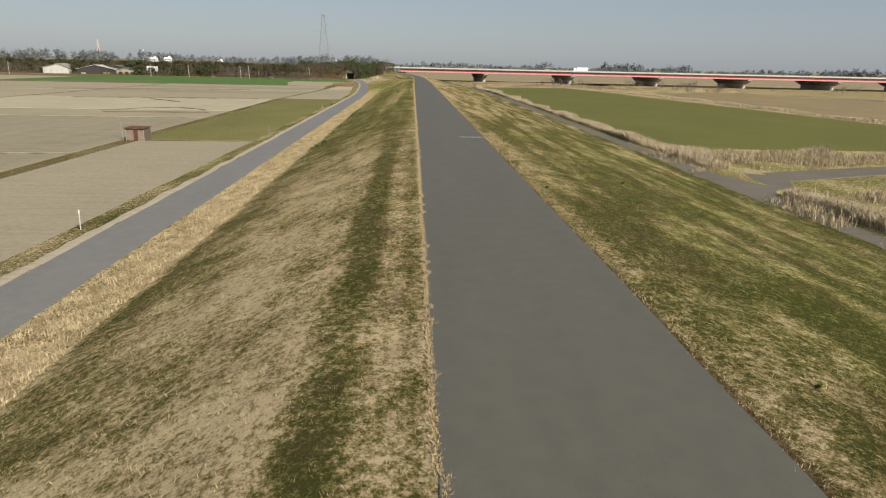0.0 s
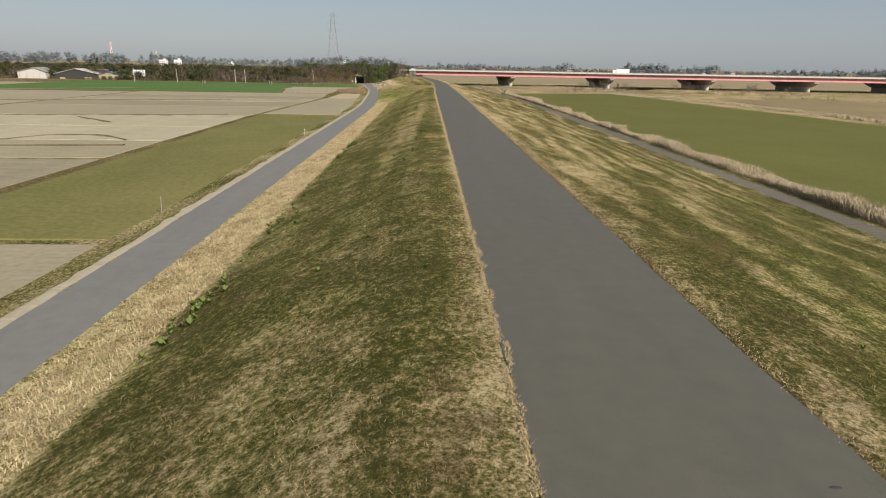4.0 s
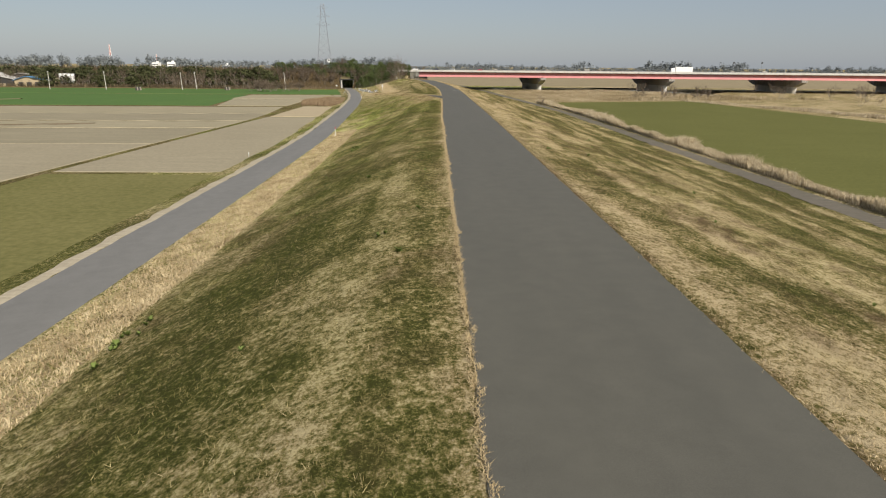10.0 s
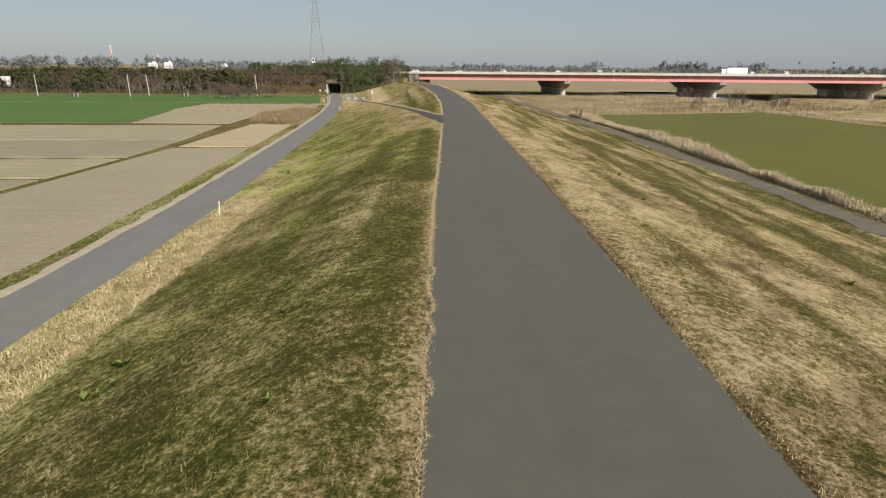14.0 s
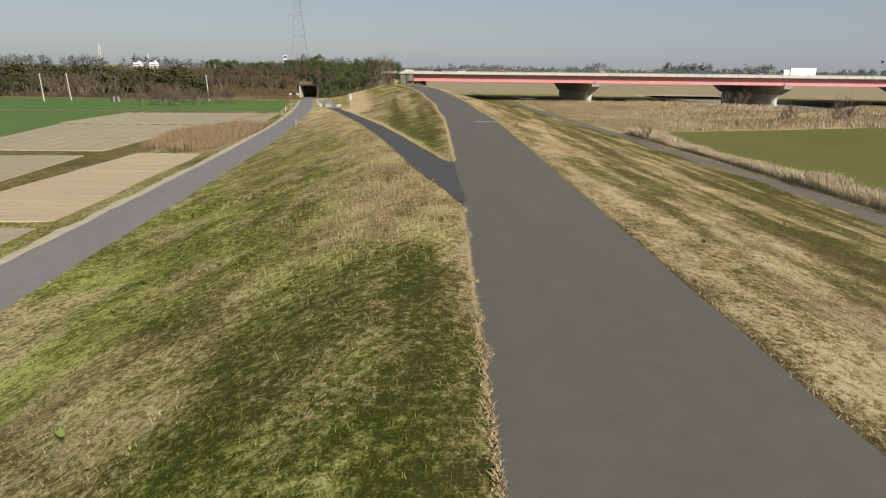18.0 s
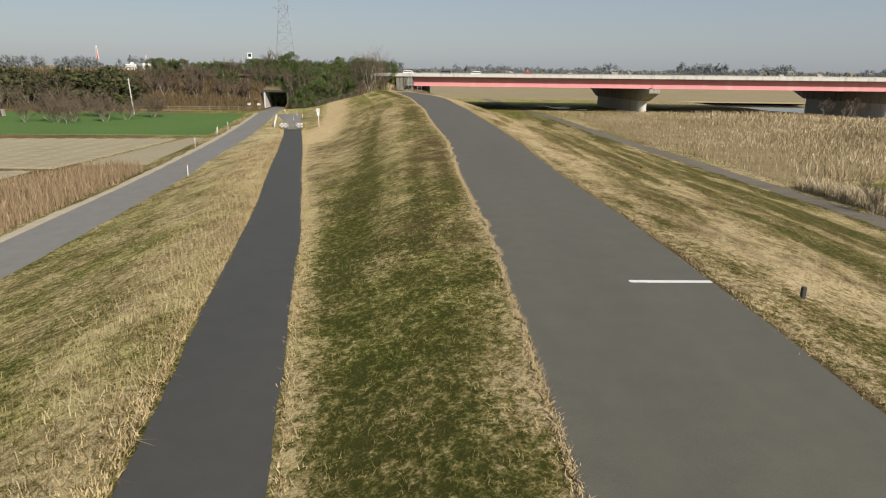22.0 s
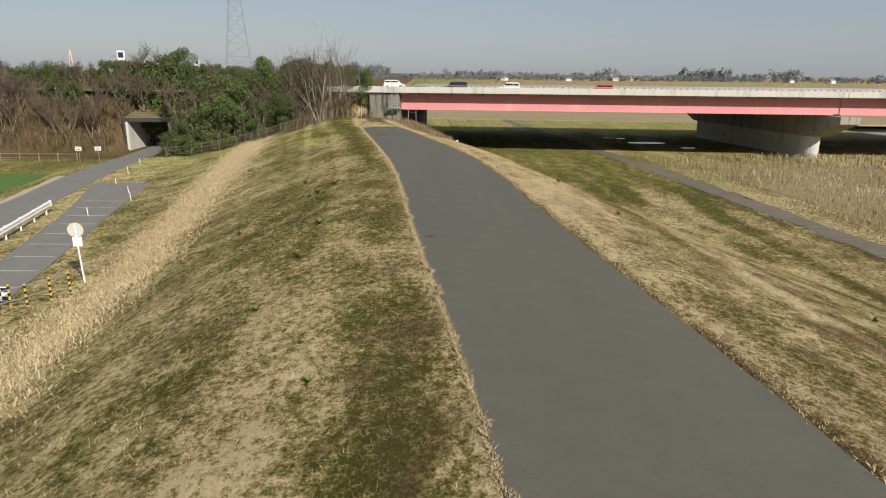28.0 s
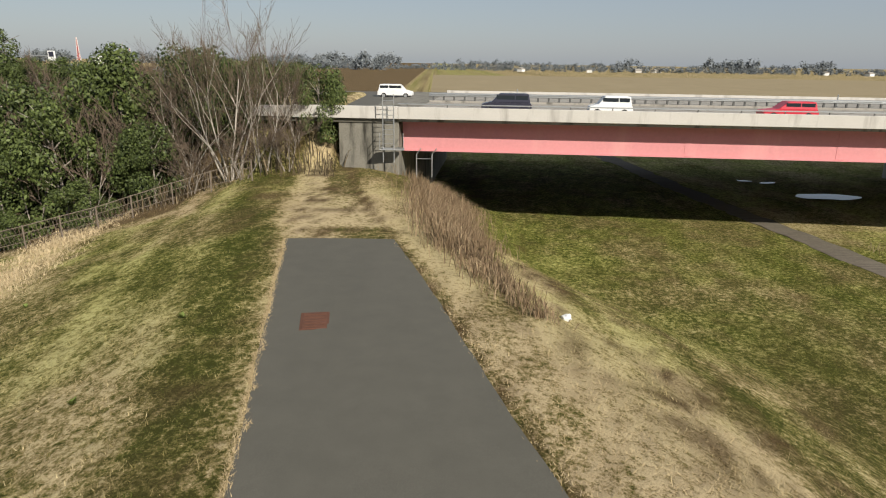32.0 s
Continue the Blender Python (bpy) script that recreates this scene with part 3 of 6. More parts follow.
def brownness(x, y):
    """Where the dead thatch shows dark reddish brown, 0 to 1."""
    x, y = np.asarray(x, float), np.asarray(y, float)
    d, e = path_l(y) - x, x - path_r(y)
    spot = step(0.52, 0.70, 0.6 * vnoise(x, y * 0.5, 1.9, 0) + 0.4 * vnoise(x, y * 0.7, 0.8, 2))
    fleck = step(0.62, 0.8, vnoise(x, y, 0.45, 1))
    amp = np.where(d > 0, np.interp(d, (0.2, 0.5, 2.2, 3.0, 6, 9), (0.2, 0.8, 0.7, 0.25, 0.2, 0.7)) * step(12.4, 11.4, d) * np.interp(y, (-50, 60, 120, 290, 310, 430), (0.7, 0.6, 0.5, 0.55, 1.0, 0.8)), np.interp(e, (0.0, 0.2, 0.5, 1.5, 4, 8, 14), (1, 0.9, 0.35, 0.35, 0.7, 0.9, 0.4)) * np.interp(y, (-50, 60, 120, 430), (0.55, 0.6, 0.85, 1.0)))
    edge = np.exp(-((e - 0.02) / 0.16) ** 2) * (e > -0.3)
    return np.clip(spot * amp * 0.55 + fleck * amp * 0.75 + edge * 0.8, 0, 1) * (np.abs(x) < 60) * ((y < 424) | (x > -22)) + 0.85 * ((y >= 424) & (x <= -22) & (x > -400)) + 0.6 * (x < road_c(y) - 12) * (x > -400) * (y < 420)


nx, ny = len(GX), len(GY)
idx = np.arange(nx * ny).reshape(ny, nx)
q = np.stack([idx[:-1, :-1], idx[:-1, 1:], idx[1:, 1:], idx[1:, :-1]], -1).reshape(-1, 4)
tris = np.concatenate([q[:, [0, 1, 2]], q[:, [0, 2, 3]]])
ground = new("ground", fast_mesh("ground", np.stack([X, Y, Z], -1).reshape(-1, 3), tris, M_ground, [("dry", dryness(X, Y).ravel()), ("brown", brownness(X, Y).ravel()), ("lush", lushness(X, Y).ravel())]))
ground.data.polygons.foreach_set("use_smooth", [True] * len(ground.data.polygons))
tagged(ground, "levee banks and plain of mown winter grass, straw and green", "ground", kind="structure")


def ribbon(name, left, right, z, ys, material, label, category, wobble=0.0, thick=0.06, cols=6, skirt=0.0):
    """A strip of paving with thickness that follows the land."""
    bm = bmesh.new()
    rows, rng = [], np.random.default_rng(len(name))
    for y in ys:
        a = float(left(y)) + (wobble * (vnoise(y, 3.0, 0.7, 2) + vnoise(y, 7.0, 2.3, 3) - 1.0) if wobble else 0)
        b = float(right(y)) + (wobble * (vnoise(y, 11.0, 0.6, 4) + vnoise(y, 5.0, 2.1, 5) - 1.0) if wobble else 0)
        zz = float(z(y))
        top = [(a + (b - a) * i / cols, y, zz + 0.02 * (1 - (2 * i / cols - 1) ** 2)) for i in range(cols + 1)]
        rows.append([(a - skirt, y, zz - thick)] + top + [(b, y, zz - thick)])
    loft(bm, rows, closed=False)
    me = bpy.data.meshes.new(name)
    bm.to_mesh(me)
    bm.free()
    me.materials.append(material)
    return tagged(new(name, me), label, category, kind="structure")


def level(z):
    return lambda y: z


ribbon("path", path_l, path_r, lambda y: 0.02 + np.interp(y, (-100, 400, 430), (0, 0, -0.2)), np.arange(-50, 415.2, 0.5), M_path, "grey asphalt path along the levee crest, crumbling edges", "path", 0.06)
ribbon("road", lambda y: road_c(y) - ROAD_W, lambda y: road_c(y) + ROAD_W, lambda y: road_z(y) + 0.02, np.arange(-50, 466, 1.0), M_road, "narrow light grey asphalt farm road below the levee", "road", 0.08)
ribbon("branch_path", branch_l, lambda y: branch_r(y) + 0.3 * step(261.0, 259.5, y), lambda y: branch_z(y) + 0.012 + 0.016 * step(260, 264, y), np.arange(248.5, 372.0, 0.6), M_branch, "dark new asphalt ramp running down from the levee path", "path", 0.07)
ribbon("lot", branch_l, branch_r, lambda y: branch_z(y) + 0.03, np.arange(371.9, 404, 0.9), M_road, "grey asphalt lot at the foot of the ramp", "lot", 0.07)
ribbon("gravel_track", lambda y: track_c(y) - TRACK_W, lambda y: track_c(y) + TRACK_W, level(RIVER_Z + 0.02), np.arange(-50, 520, 1.0), M_gravel, "grey gravel track along the riverside toe", "track", 0.5)
ribbon("verge", lambda y: road_c(y) - ROAD_W - 0.75, lambda y: road_c(y) - ROAD_W - 0.02, level(ROAD_Z + 0.0), np.arange(-50, 408, 1.2), M_verge, "pale dry verge beside the farm road", "verge", 0.3, cols=2)


# ---- fields ----
def field(name, corners, material, label, z=FIELD_Z, rows=0, height=0.05, category="field"):
    """A plot with a slightly raised bed; rows: ridges along its length."""
    if min(p[0] for p in corners) < -100 and corners[2][1] < 341:
        corners = [(x, y + (0.4 if i > 1 else -0.4)) for i, (x, y) in enumerate(corners)]
    c = [Vector((x + float(bend(y)), y, 0)) for x, y in corners]
    bm = bmesh.new()
    n, m = (rows * 4 if rows else 24), 24
    lip_u, lip_v = 0.35 / (c[1] - c[0]).length, 0.35 / (c[3] - c[0]).length
    grid = []
    for i in range(n + 1):
        u = 0 if i == 0 else 1 if i == n else lip_u + (1 - 2 * lip_u) * (i - 1) / (n - 2)
        line = []
        for j in range(m + 1):
            v = 0 if j == 0 else 1 if j == m else lip_v + (1 - 2 * lip_v) * (j - 1) / (m - 2)
            p = (c[0] * (1 - u) + c[1] * u) * (1 - v) + (c[3] * (1 - u) + c[2] * u) * v
            lift = height + (0.07 * (1 if i % 4 in (1, 2) else 0) if rows else 0.05 * float(vnoise(p.x, p.y, 5, 2)))
            if i in (0, n) or j in (0, m):
                lift = -0.3
            line.append(bm.verts.new((p.x, p.y, z + lift)))
        grid.append(line)
    for i in range(n):
        for j in range(m):
            bm.faces.new((grid[i][j], grid[i + 1][j], grid[i + 1][j + 1], grid[i][j + 1]))
    me = bpy.data.meshes.new(name)
    bm.normal_update()
    bm.to_mesh(me)
    bm.free()
    me.materials.append(material)
    return tagged(new(name, me), label, category, "plots of farmland", kind="structure")


def road_edge(y, d=1.4):
    return (float(road_c(y) - bend(y)) - ROAD_W - d, y)


field("field", [(-42, -50), road_edge(-50), road_edge(81.3), (-42, 81.0)], M_soil, "bare grey-brown tilled plot beside the farm road")
field("field", [(-42.5, 81.7), road_edge(82.0), road_edge(190), (-43.4, 190)], M_olive, "fallow plot of olive winter grass")
field("field", [(-43.4, 191), road_edge(191), road_edge(262.5), (-39.0, 262.5)], M_soil, "bare tan tilled plot")
field("field", [(-39.0, 263.6), road_edge(263.6), road_edge(298), (-38.4, 298)], M_soil_pale, "pale sandy tilled plot")
field("field", [(-61, 299), (-42.5, 299), (-42.5, 334), (-67, 334)], M_stubble, "pale stubble plot with drill rows", rows=9)
field("field", [(-68, 335.2), (-41.5, 335.2), (-40, 363), (-68, 361)], M_stubble, "pale stubble plot with drill rows", rows=11)
field("field", [(-40.8, 338), road_edge(338), road_edge(364), (-39.2, 364)], M_soil, "bare tan tilled plot")
field("field", [(-190, 363.5), (-36.9, 367.5), (-43.8, 412), (-190, 412)], M_wheat, "bright green plot of young wheat")
field("field", [(-190, 296), (-62.5, 299), (-69.5, 363), (-190, 362.6)], M_wheat, "green plot of young wheat")
MIDDLE = ((-50, 66.8, M_stubble_grey, 18, "grey stubble plot"), (67.8, 118, M_stubble_grey, 16, "grey stubble plot with worn rows"), (119.4, 137, M_stubble, 0, "pale harvested plot"), (137.6, 159, M_stubble_cream, 12, "cream stubble plot with worn drill rows"), (159.6, 183, M_stubble_cream, 12, "cream stubble plot with worn drill rows"), (184.6, 215, M_soil, 0, "bare tan tilled plot"), (215.8, 237, M_stubble_grey, 0, "tan stubble plot"), (238.4, 251.6, M_stubble, 10, "tan stubble plot with drill rows"), (253.2, 271, M_stubble_grey, 9, "grey stubble plot with drill rows"), (271.6, 295, M_stubble, 0, "pale stubble plot"))
for ya, yb2, mat, n, lab in MIDDLE:
    xa, xb2 = (float(np.interp(v, (-50, 191, 262, 300), (-43.4, -44.4, -40.0, -43.0))) for v in (ya, yb2))
    field("field", [(-112, ya - 3), (xa, ya), (xb2, yb2), (-112, yb2 - 3)], mat, lab, rows=n)
# dark earth bunds and tractor ruts between the plots
FURROWS = (((-68.3, 128.5), (-48.0, 130.9)), ((-98.2, 177.4), (-49.8, 186.6)), ((-127.8, 225.8), (-65.4, 244.6)), ((-166.1, 288.2), (-126.1, 323.9)), ((-71.2, 133.3), (-67.6, 135.6), (-63.7, 143.3), (-56.6, 143.1), (-50.4, 137.1)), ((-76.7, 142.4), (-80.2, 178.8), (-64.9, 164.7)))
M_rut = soil("dark_rut_earth", (0.10, 0.078, 0.05), (0.19, 0.15, 0.10))
rf = np.random.default_rng(41)
for line in FURROWS:
    xs, ys = np.array([p[0] for p in line]), np.array([p[1] for p in line])
    n = max(12, int(np.hypot(xs[-1] - xs[0], ys[-1] - ys[0]) / 1.6))
    u = np.linspace(xs[0], xs[-1], n)
    v = np.interp(u, xs, ys) + 0.5 * (vnoise(u, u * 0, 5.0, 3) - 0.5) + rf.normal(0, 0.06, n)
    wide = np.where(len(line) > 2, 0.5, 0.75) * (0.45 + 1.1 * vnoise(u, u * 0 + 3, 2.5, 1))
    bm = bmesh.new()
    loft(bm, [[(float(a), float(b - w2), FIELD_Z), (float(a), float(b - w2 * 0.3), FIELD_Z + 0.24), (float(a), float(b + w2 * 0.4), FIELD_Z + 0.22), (float(a), float(b + w2), FIELD_Z)] for a, b, w2 in zip(u, v, wide)], closed=False)
    me = bpy.data.meshes.new("field_bund")
    bm.normal_update()
    bm.to_mesh(me)
    bm.free()
    me.materials.append(M_rut)
    tagged(new("field_bund", me), "low dark earth bund between stubble plots", "bund", "plots of farmland", kind="structure")
for k, (ya, yb2) in enumerate(((-50, 62), (63.5, 110), (111, 150), (151, 222), (223.5, 289))):
    field("field", [(-330, ya - 8), (-113.5, ya), (-113.5, yb2), (-330, yb2 - 8)], (M_stubble, M_stubble_grey, M_stubble_cream, M_stubble, M_soil)[k], "distant tan stubble plot", rows=0)
field("field", [(-330, 290), (-191.5, 294), (-191.5, 372), (-330, 372)], M_stubble, "distant tan stubble plot")
field("field", [(35, 84), (110, 84), (82, 346), (31, 331)], M_pasture, "wide green winter grass field by the river", RIVER_Z)
field("field", [(44, -50), (100, -50), (100, 55), (48, 55)], M_pasture, "green winter grass field by the river", RIVER_Z)
field("field", [(28, 333), (82, 348), (74, 426), (25, 426)], M_scrub, "rough brown weedy flat by the river", RIVER_Z)
field("field", [(113, -50), (300, -50), (165, 325), (112, 300)], M_scrub, "rough brown riverside scrub", RIVER_Z)
field("field", [(-300, 530), (400, 463), (900, 1000), (-400, 1000)], M_meadow, "golden dry meadow beyond the bridge", RIVER_Z)
field("gravel_lot", [(25.5, 44), (30.5, 44), (39, 59), (26, 66)], M_gravel, "grey gravel turning place beside the track", RIVER_Z, 0, 0.03, "gravel")
field("gravel_lot", [(36, 56), (64, 66), (63, 71), (36, 62)], M_gravel, "grey gravel lane leading off between the fields", RIVER_Z, 0, 0.03, "gravel")
bm = bmesh.new()
loft(bm, [[(float(river_l(y)) + 4.5, y, RIVER_Z - 0.95), (float(river_l(y)) + 38, y, RIVER_Z - 0.95)] for y in (200, 300, 346, 395, 430, 470, 520, 600, 800)], closed=False)
water = part("water", bm, M_water, None)
tagged(water, "calm grey river water beyond the flats", "water", kind="structure")


# ---- the motorway bridge ----
BX = Vector((1, -0.103, 0)).normalized()
BN = Vector((0.103, 1, 0)).normalized()
B0 = Vector((-10.42, 433.45, 0))
SPAN, DECK_W, SKEW = 56.8, 37.0, -0.21
LANES = (1.45, 12.8, 24.2, 35.5)
bridge = thing("road_bridge", "long motorway bridge with pinkish red steel girders and pale parapets", "bridge", at=tuple(B0), rz=math.degrees(math.atan2(BX.y, BX.x)))
# in the bridge's own frame x runs along it and y across it


def beam(name, size, centre, material, parent, label="", bevel=0.0):
    bm = bmesh.new()
    box(bm, size, centre, None, bevel)
    return part(name, bm, material, parent, label)


GB, GT = 0.77, 2.98
for k in range(14):
    x0 = k * SPAN
    for side, y in enumerate(LANES):
        bm = bmesh.new()
        box(bm, (SPAN - 0.16, 0.05, GT - GB - 0.06), (x0 + SPAN / 2, y, (GT + GB) / 2))
        box(bm, (SPAN - 0.16, 0.55, 0.06), (x0 + SPAN / 2, y, GB), None, 0.01)
        box(bm, (SPAN - 0.16, 0.5, 0.05), (x0 + SPAN / 2, y, GT - 0.03))
        if side == 0:
            for s in range(1, 6):
                box(bm, (0.5, 0.02, GT - GB - 0.1), (x0 + s * SPAN / 6, y - 0.033, (GT + GB) / 2))
        g = part("girder", bm, M_red, bridge, "sun-bleached pinkish red steel girder" if side == 0 else "")
    bm = bmesh.new()
    box(bm, (SPAN - 0.04, DECK_W - 0.02, 0.2), (x0 + SPAN / 2, DECK_W / 2, GT - 0.1))
    part("deck_slab", bm, M_conc, bridge)
    for y, hp in ((-0.12, 0.78), (DECK_W + 0.12, 0.3)):
        bm = bmesh.new()
        box(bm, (SPAN - 0.05, 0.24, hp), (x0 + SPAN / 2, y, GT - 0.02 + hp / 2), None, 0.02)
        part("parapet", bm, M_conc_pale, bridge, "stained pale concrete parapet")
    bm = bmesh.new()
    box(bm, (SPAN, 0.09, 0.07), (x0 + SPAN / 2, -0.1, GT + 0.93), None, 0.012)
    part("rail", bm, M_steel, bridge)
    # raised strip and steel guard beam between the carriageways
    bm = bmesh.new()
    box(bm, (SPAN, 1.6, 0.22), (x0 + SPAN / 2, 18.8, GT + 0.06), None, 0.03)
    part("median", bm, M_conc, bridge)
    bm = bmesh.new()
    loft(bm, [[(xx, 18.0 + o, GT + z) for o, z in ((0.06, 0.52), (-0.02, 0.58), (-0.02, 0.64), (0.04, 0.68), (-0.02, 0.72), (-0.02, 0.78), (0.06, 0.84))] for xx in (x0, x0 + SPAN)])
    bmesh.ops.recalc_face_normals(bm, faces=bm.faces)
    part("guard_beam", bm, M_steel, bridge, "corrugated galvanised guard beam")
M_postgrey = plain("dark_galvanised_posts", (0.11, 0.11, 0.105), 0.6, 0.2, vary=0.2, scale=8)
post_bm = bmesh.new()
box(post_bm, (0.16, 0.16, 0.66), (0, 0, 0.33), None, 0.02)
post_me = bpy.data.meshes.new("rail_post")
post_bm.to_mesh(post_me)
post_bm.free()
post_me.materials.append(M_postgrey)
for k in range(190):
    part_data("guard_post", post_me, bridge, pose(0.4 + k * 0.95 + max(0, k - 90) * 1.2, 18.12, GT + 0.14))
for k in range(110):
    part_data("rail_post", post_me, bridge, pose(0.6 + k * 2.6, -0.1, GT + 0.72) @ Matrix.Diagonal((0.4, 0.4, 0.3, 1)))

for k in range(1, 13):
    pier = new("pier")
    pier.parent = bridge
    pier.matrix_basis = pose(k * SPAN - 0.3, 0, 0)
    pier["label"] = "grey concrete hammerhead pier with a round column end"
    zg = RIVER_Z - 0.6 if k < 2 or k > 4 else RIVER_Z - 2.6
    bm = bmesh.new()
    top, bot, th = GB - 0.1, GB - 3.0, 2.4
    rings = []
    for x in (-th / 2, th / 2):
        rings.append([(x + SKEW * y, y, z) for y, z in ((-1.6, top), (-1.6, top - 0.9), (3.6, bot), (DECK_W - 3.6, bot), (DECK_W + 1.6, top - 0.9), (DECK_W + 1.6, top))])
    loft(bm, rings)
    bmesh.ops.recalc_face_normals(bm, faces=bm.faces)
    part("pier_cap", bm, M_conc, pier)
    bm = bmesh.new()
    n = 10
    outline = [(1.1 * math.cos(math.pi + math.pi * i / n), 5.0 + 1.1 * math.sin(math.pi + math.pi * i / n)) for i in range(n + 1)]
    outline += [(1.1 * math.cos(math.pi * i / n), DECK_W - 5.0 + 1.1 * math.sin(math.pi * i / n)) for i in range(n + 1)]
    outline = [(x + SKEW * y, y) for x, y in outline]
    loft(bm, [[(x, y, zg) for x, y in outline], [(x, y, bot + 0.05) for x, y in outline]])
    bmesh.ops.recalc_face_normals(bm, faces=bm.faces)
    part("pier_wall", bm, M_conc_pale, pier)
    for y in LANES:
        beam("bearing", (0.7, 0.6, 0.22), (0.3 + SKEW * y, y, GB - 0.03), M_black, pier)

abutment = thing("bridge_abutment", "stained grey concrete abutment at the levee's end", "abutment", at=tuple(B0), rz=math.degrees(math.atan2(BX.y, BX.x)))
bm = bmesh.new()
box(bm, (4.0, DECK_W + 1.0, 8.4), (-2.0, DECK_W / 2 + 0.6, -1.2), None, 0.05)
part("abutment_wall", bm, M_stained, abutment, "concrete wall streaked with dark water stains")
bm = bmesh.new()
box(bm, (7.0, 0.3, 0.8), (-3.5, -0.1, GT + 0.37), None, 0.03)
part("wing_parapet", bm, M_conc_pale, abutment)
bm = bmesh.new()
box(bm, (9.0, 0.3, 0.7), (-11.6, -0.05, GT + 0.35), None, 0.03)
part("bank_parapet", bm, M_conc_pale, abutment)
bm = bmesh.new()
box(bm, (64, DECK_W, 0.3), (-32.2, DECK_W / 2, GT - 0.14))
part("approach_slab", bm, M_path, abutment)




# ---- trees ----
def tubes(name, segs, material, sides=3):
    """Tapered bars as one mesh; segs: rows of ax ay az bx by bz ra rb."""
    s = np.array(segs, float)
    a, b = s[:, :3], s[:, 3:6]
    d = b - a
    d /= np.linalg.norm(d, axis=1)[:, None] + 1e-9
    ref = np.where(np.abs(d[:, 2:3]) > 0.9, [[1.0, 0, 0]], [[0, 0, 1.0]])
    u = np.cross(d, ref)
    u /= np.linalg.norm(u, axis=1)[:, None]
    v = np.cross(d, u)
    ang = np.arange(sides) * 2 * np.pi / sides
    ring = u[:, None] * np.cos(ang)[None, :, None] + v[:, None] * np.sin(ang)[None, :, None]
    p = np.concatenate([a[:, None] + ring * s[:, 6, None, None], b[:, None] + ring * s[:, 7, None, None]], 1)
    k = np.arange(len(s))[:, None] * 2 * sides
    tr = []
    for i in range(sides):
        j = (i + 1) % sides
        tr += [k + [i, j, sides + j], k + [i, sides + j, sides + i]]
    return fast_mesh(name, p.reshape(-1, 3), np.concatenate(tr), material)


def bare_tree(seed, stems=3, spread=0.55, fine=4, thin=0.018, bark=None, lean=0.4):
    """A leafless tree 10 m high: trunk and limbs, and twigs."""
    rng = random.Random(seed)
    wood, twig = [], []

    def grow(p, d, length, r, lev):
        n = 4 if lev < 2 else 3
        for i in range(n):
            d = (d + Vector((rng.gauss(0, 0.12), rng.gauss(0, 0.12), rng.gauss(0.03, 0.08)))).normalized()
            e = p + d * length / n
            (wood if lev < 2 else twig).append((*p, *e, r, r * 0.8))
            p, r = e, r * 0.8
            if lev < fine and (lev > 0 or i > 0):
                for _ in range(2 if lev else 2):
                    side = Vector((rng.uniform(-1, 1), rng.uniform(-1, 1), rng.uniform(-0.1, 0.7)))
                    grow(p, (d + side * spread).normalized(), length * rng.uniform(0.42, 0.66), r * 0.55, lev + (1 if rng.random() < 0.75 else 2))

    for k in range(stems):
        a = 2 * math.pi * k / stems + rng.uniform(-0.5, 0.5)
        tilt = rng.uniform(0.1, lean) if stems > 1 else 0.05
        grow(Vector((0.2 * math.cos(a), 0.2 * math.sin(a), -0.3)), Vector((tilt * math.cos(a), tilt * math.sin(a), 1)).normalized(), rng.uniform(5.0, 7.2), 0.085, 0)
    return tubes("trunk", wood, bark or M_bark, 5), tubes("twigs", [(*s[:6], max(s[6], thin), max(s[7], thin * 0.7)) for s in twig], M_twig, 3)


def leaf_cloud(seed, blobs, count, size, material, name="crown"):
    """A crown of many small bent leaf clumps strewn over uneven lobes."""
    rng = np.random.default_rng(seed)
    w = np.array([b[3] ** 2 for b in blobs])
    b = np.array(blobs)[rng.choice(len(blobs), count, p=w / w.sum())]
    d = rng.normal(size=(count, 3))
    d /= np.linalg.norm(d, axis=1)[:, None]
    r = b[:, 3] * (0.5 + 0.55 * rng.random(count) ** 0.5)
    c = b[:, :3] + d * r[:, None]
    c[:, 2] = np.maximum(c[:, 2], 0.15 + 0.3 * rng.random(count))
    nrm = d + rng.normal(size=(count, 3)) * 0.6
    nrm /= np.linalg.norm(nrm, axis=1)[:, None]
    t = np.cross(nrm, rng.normal(size=(count, 3)))
    t /= np.linalg.norm(t, axis=1)[:, None]
    s = np.cross(nrm, t)
    sz = size * (0.6 + 0.8 * rng.random(count))[:, None]
    p = np.stack([c - t * sz, c + s * sz * 0.55 + nrm * sz * 0.15, c + t * sz, c - s * sz * 0.55 + nrm * sz * 0.1], 1).reshape(-1, 3)
    k = np.arange(count)[:, None] * 4
    return fast_mesh(name, p, np.concatenate([k + [0, 1, 3], k + [1, 2, 3]]), material)


def trunk_mesh(seed, height, r):
    rng = random.Random(seed)
    segs, p, d = [], Vector((0, 0, -0.3)), Vector((0, 0, 1))
    for k in range(5):
        d = (d + Vector((rng.uniform(-0.1, 0.1), rng.uniform(-0.1, 0.1), 0.1))).normalized()
        e = p + d * height * 0.16
        segs.append((*p, *e, r * (1 - k * 0.16), r * (0.84 - k * 0.16)))
        p = e
        for _ in range(3):
            s = Vector((rng.uniform(-1, 1), rng.uniform(-1, 1), rng.uniform(0.3, 0.8))).normalized()
            segs.append((*p, *(p + s * height * 0.25), r * 0.35, r * 0.08))
    return tubes("trunk", segs, M_bark, 6)


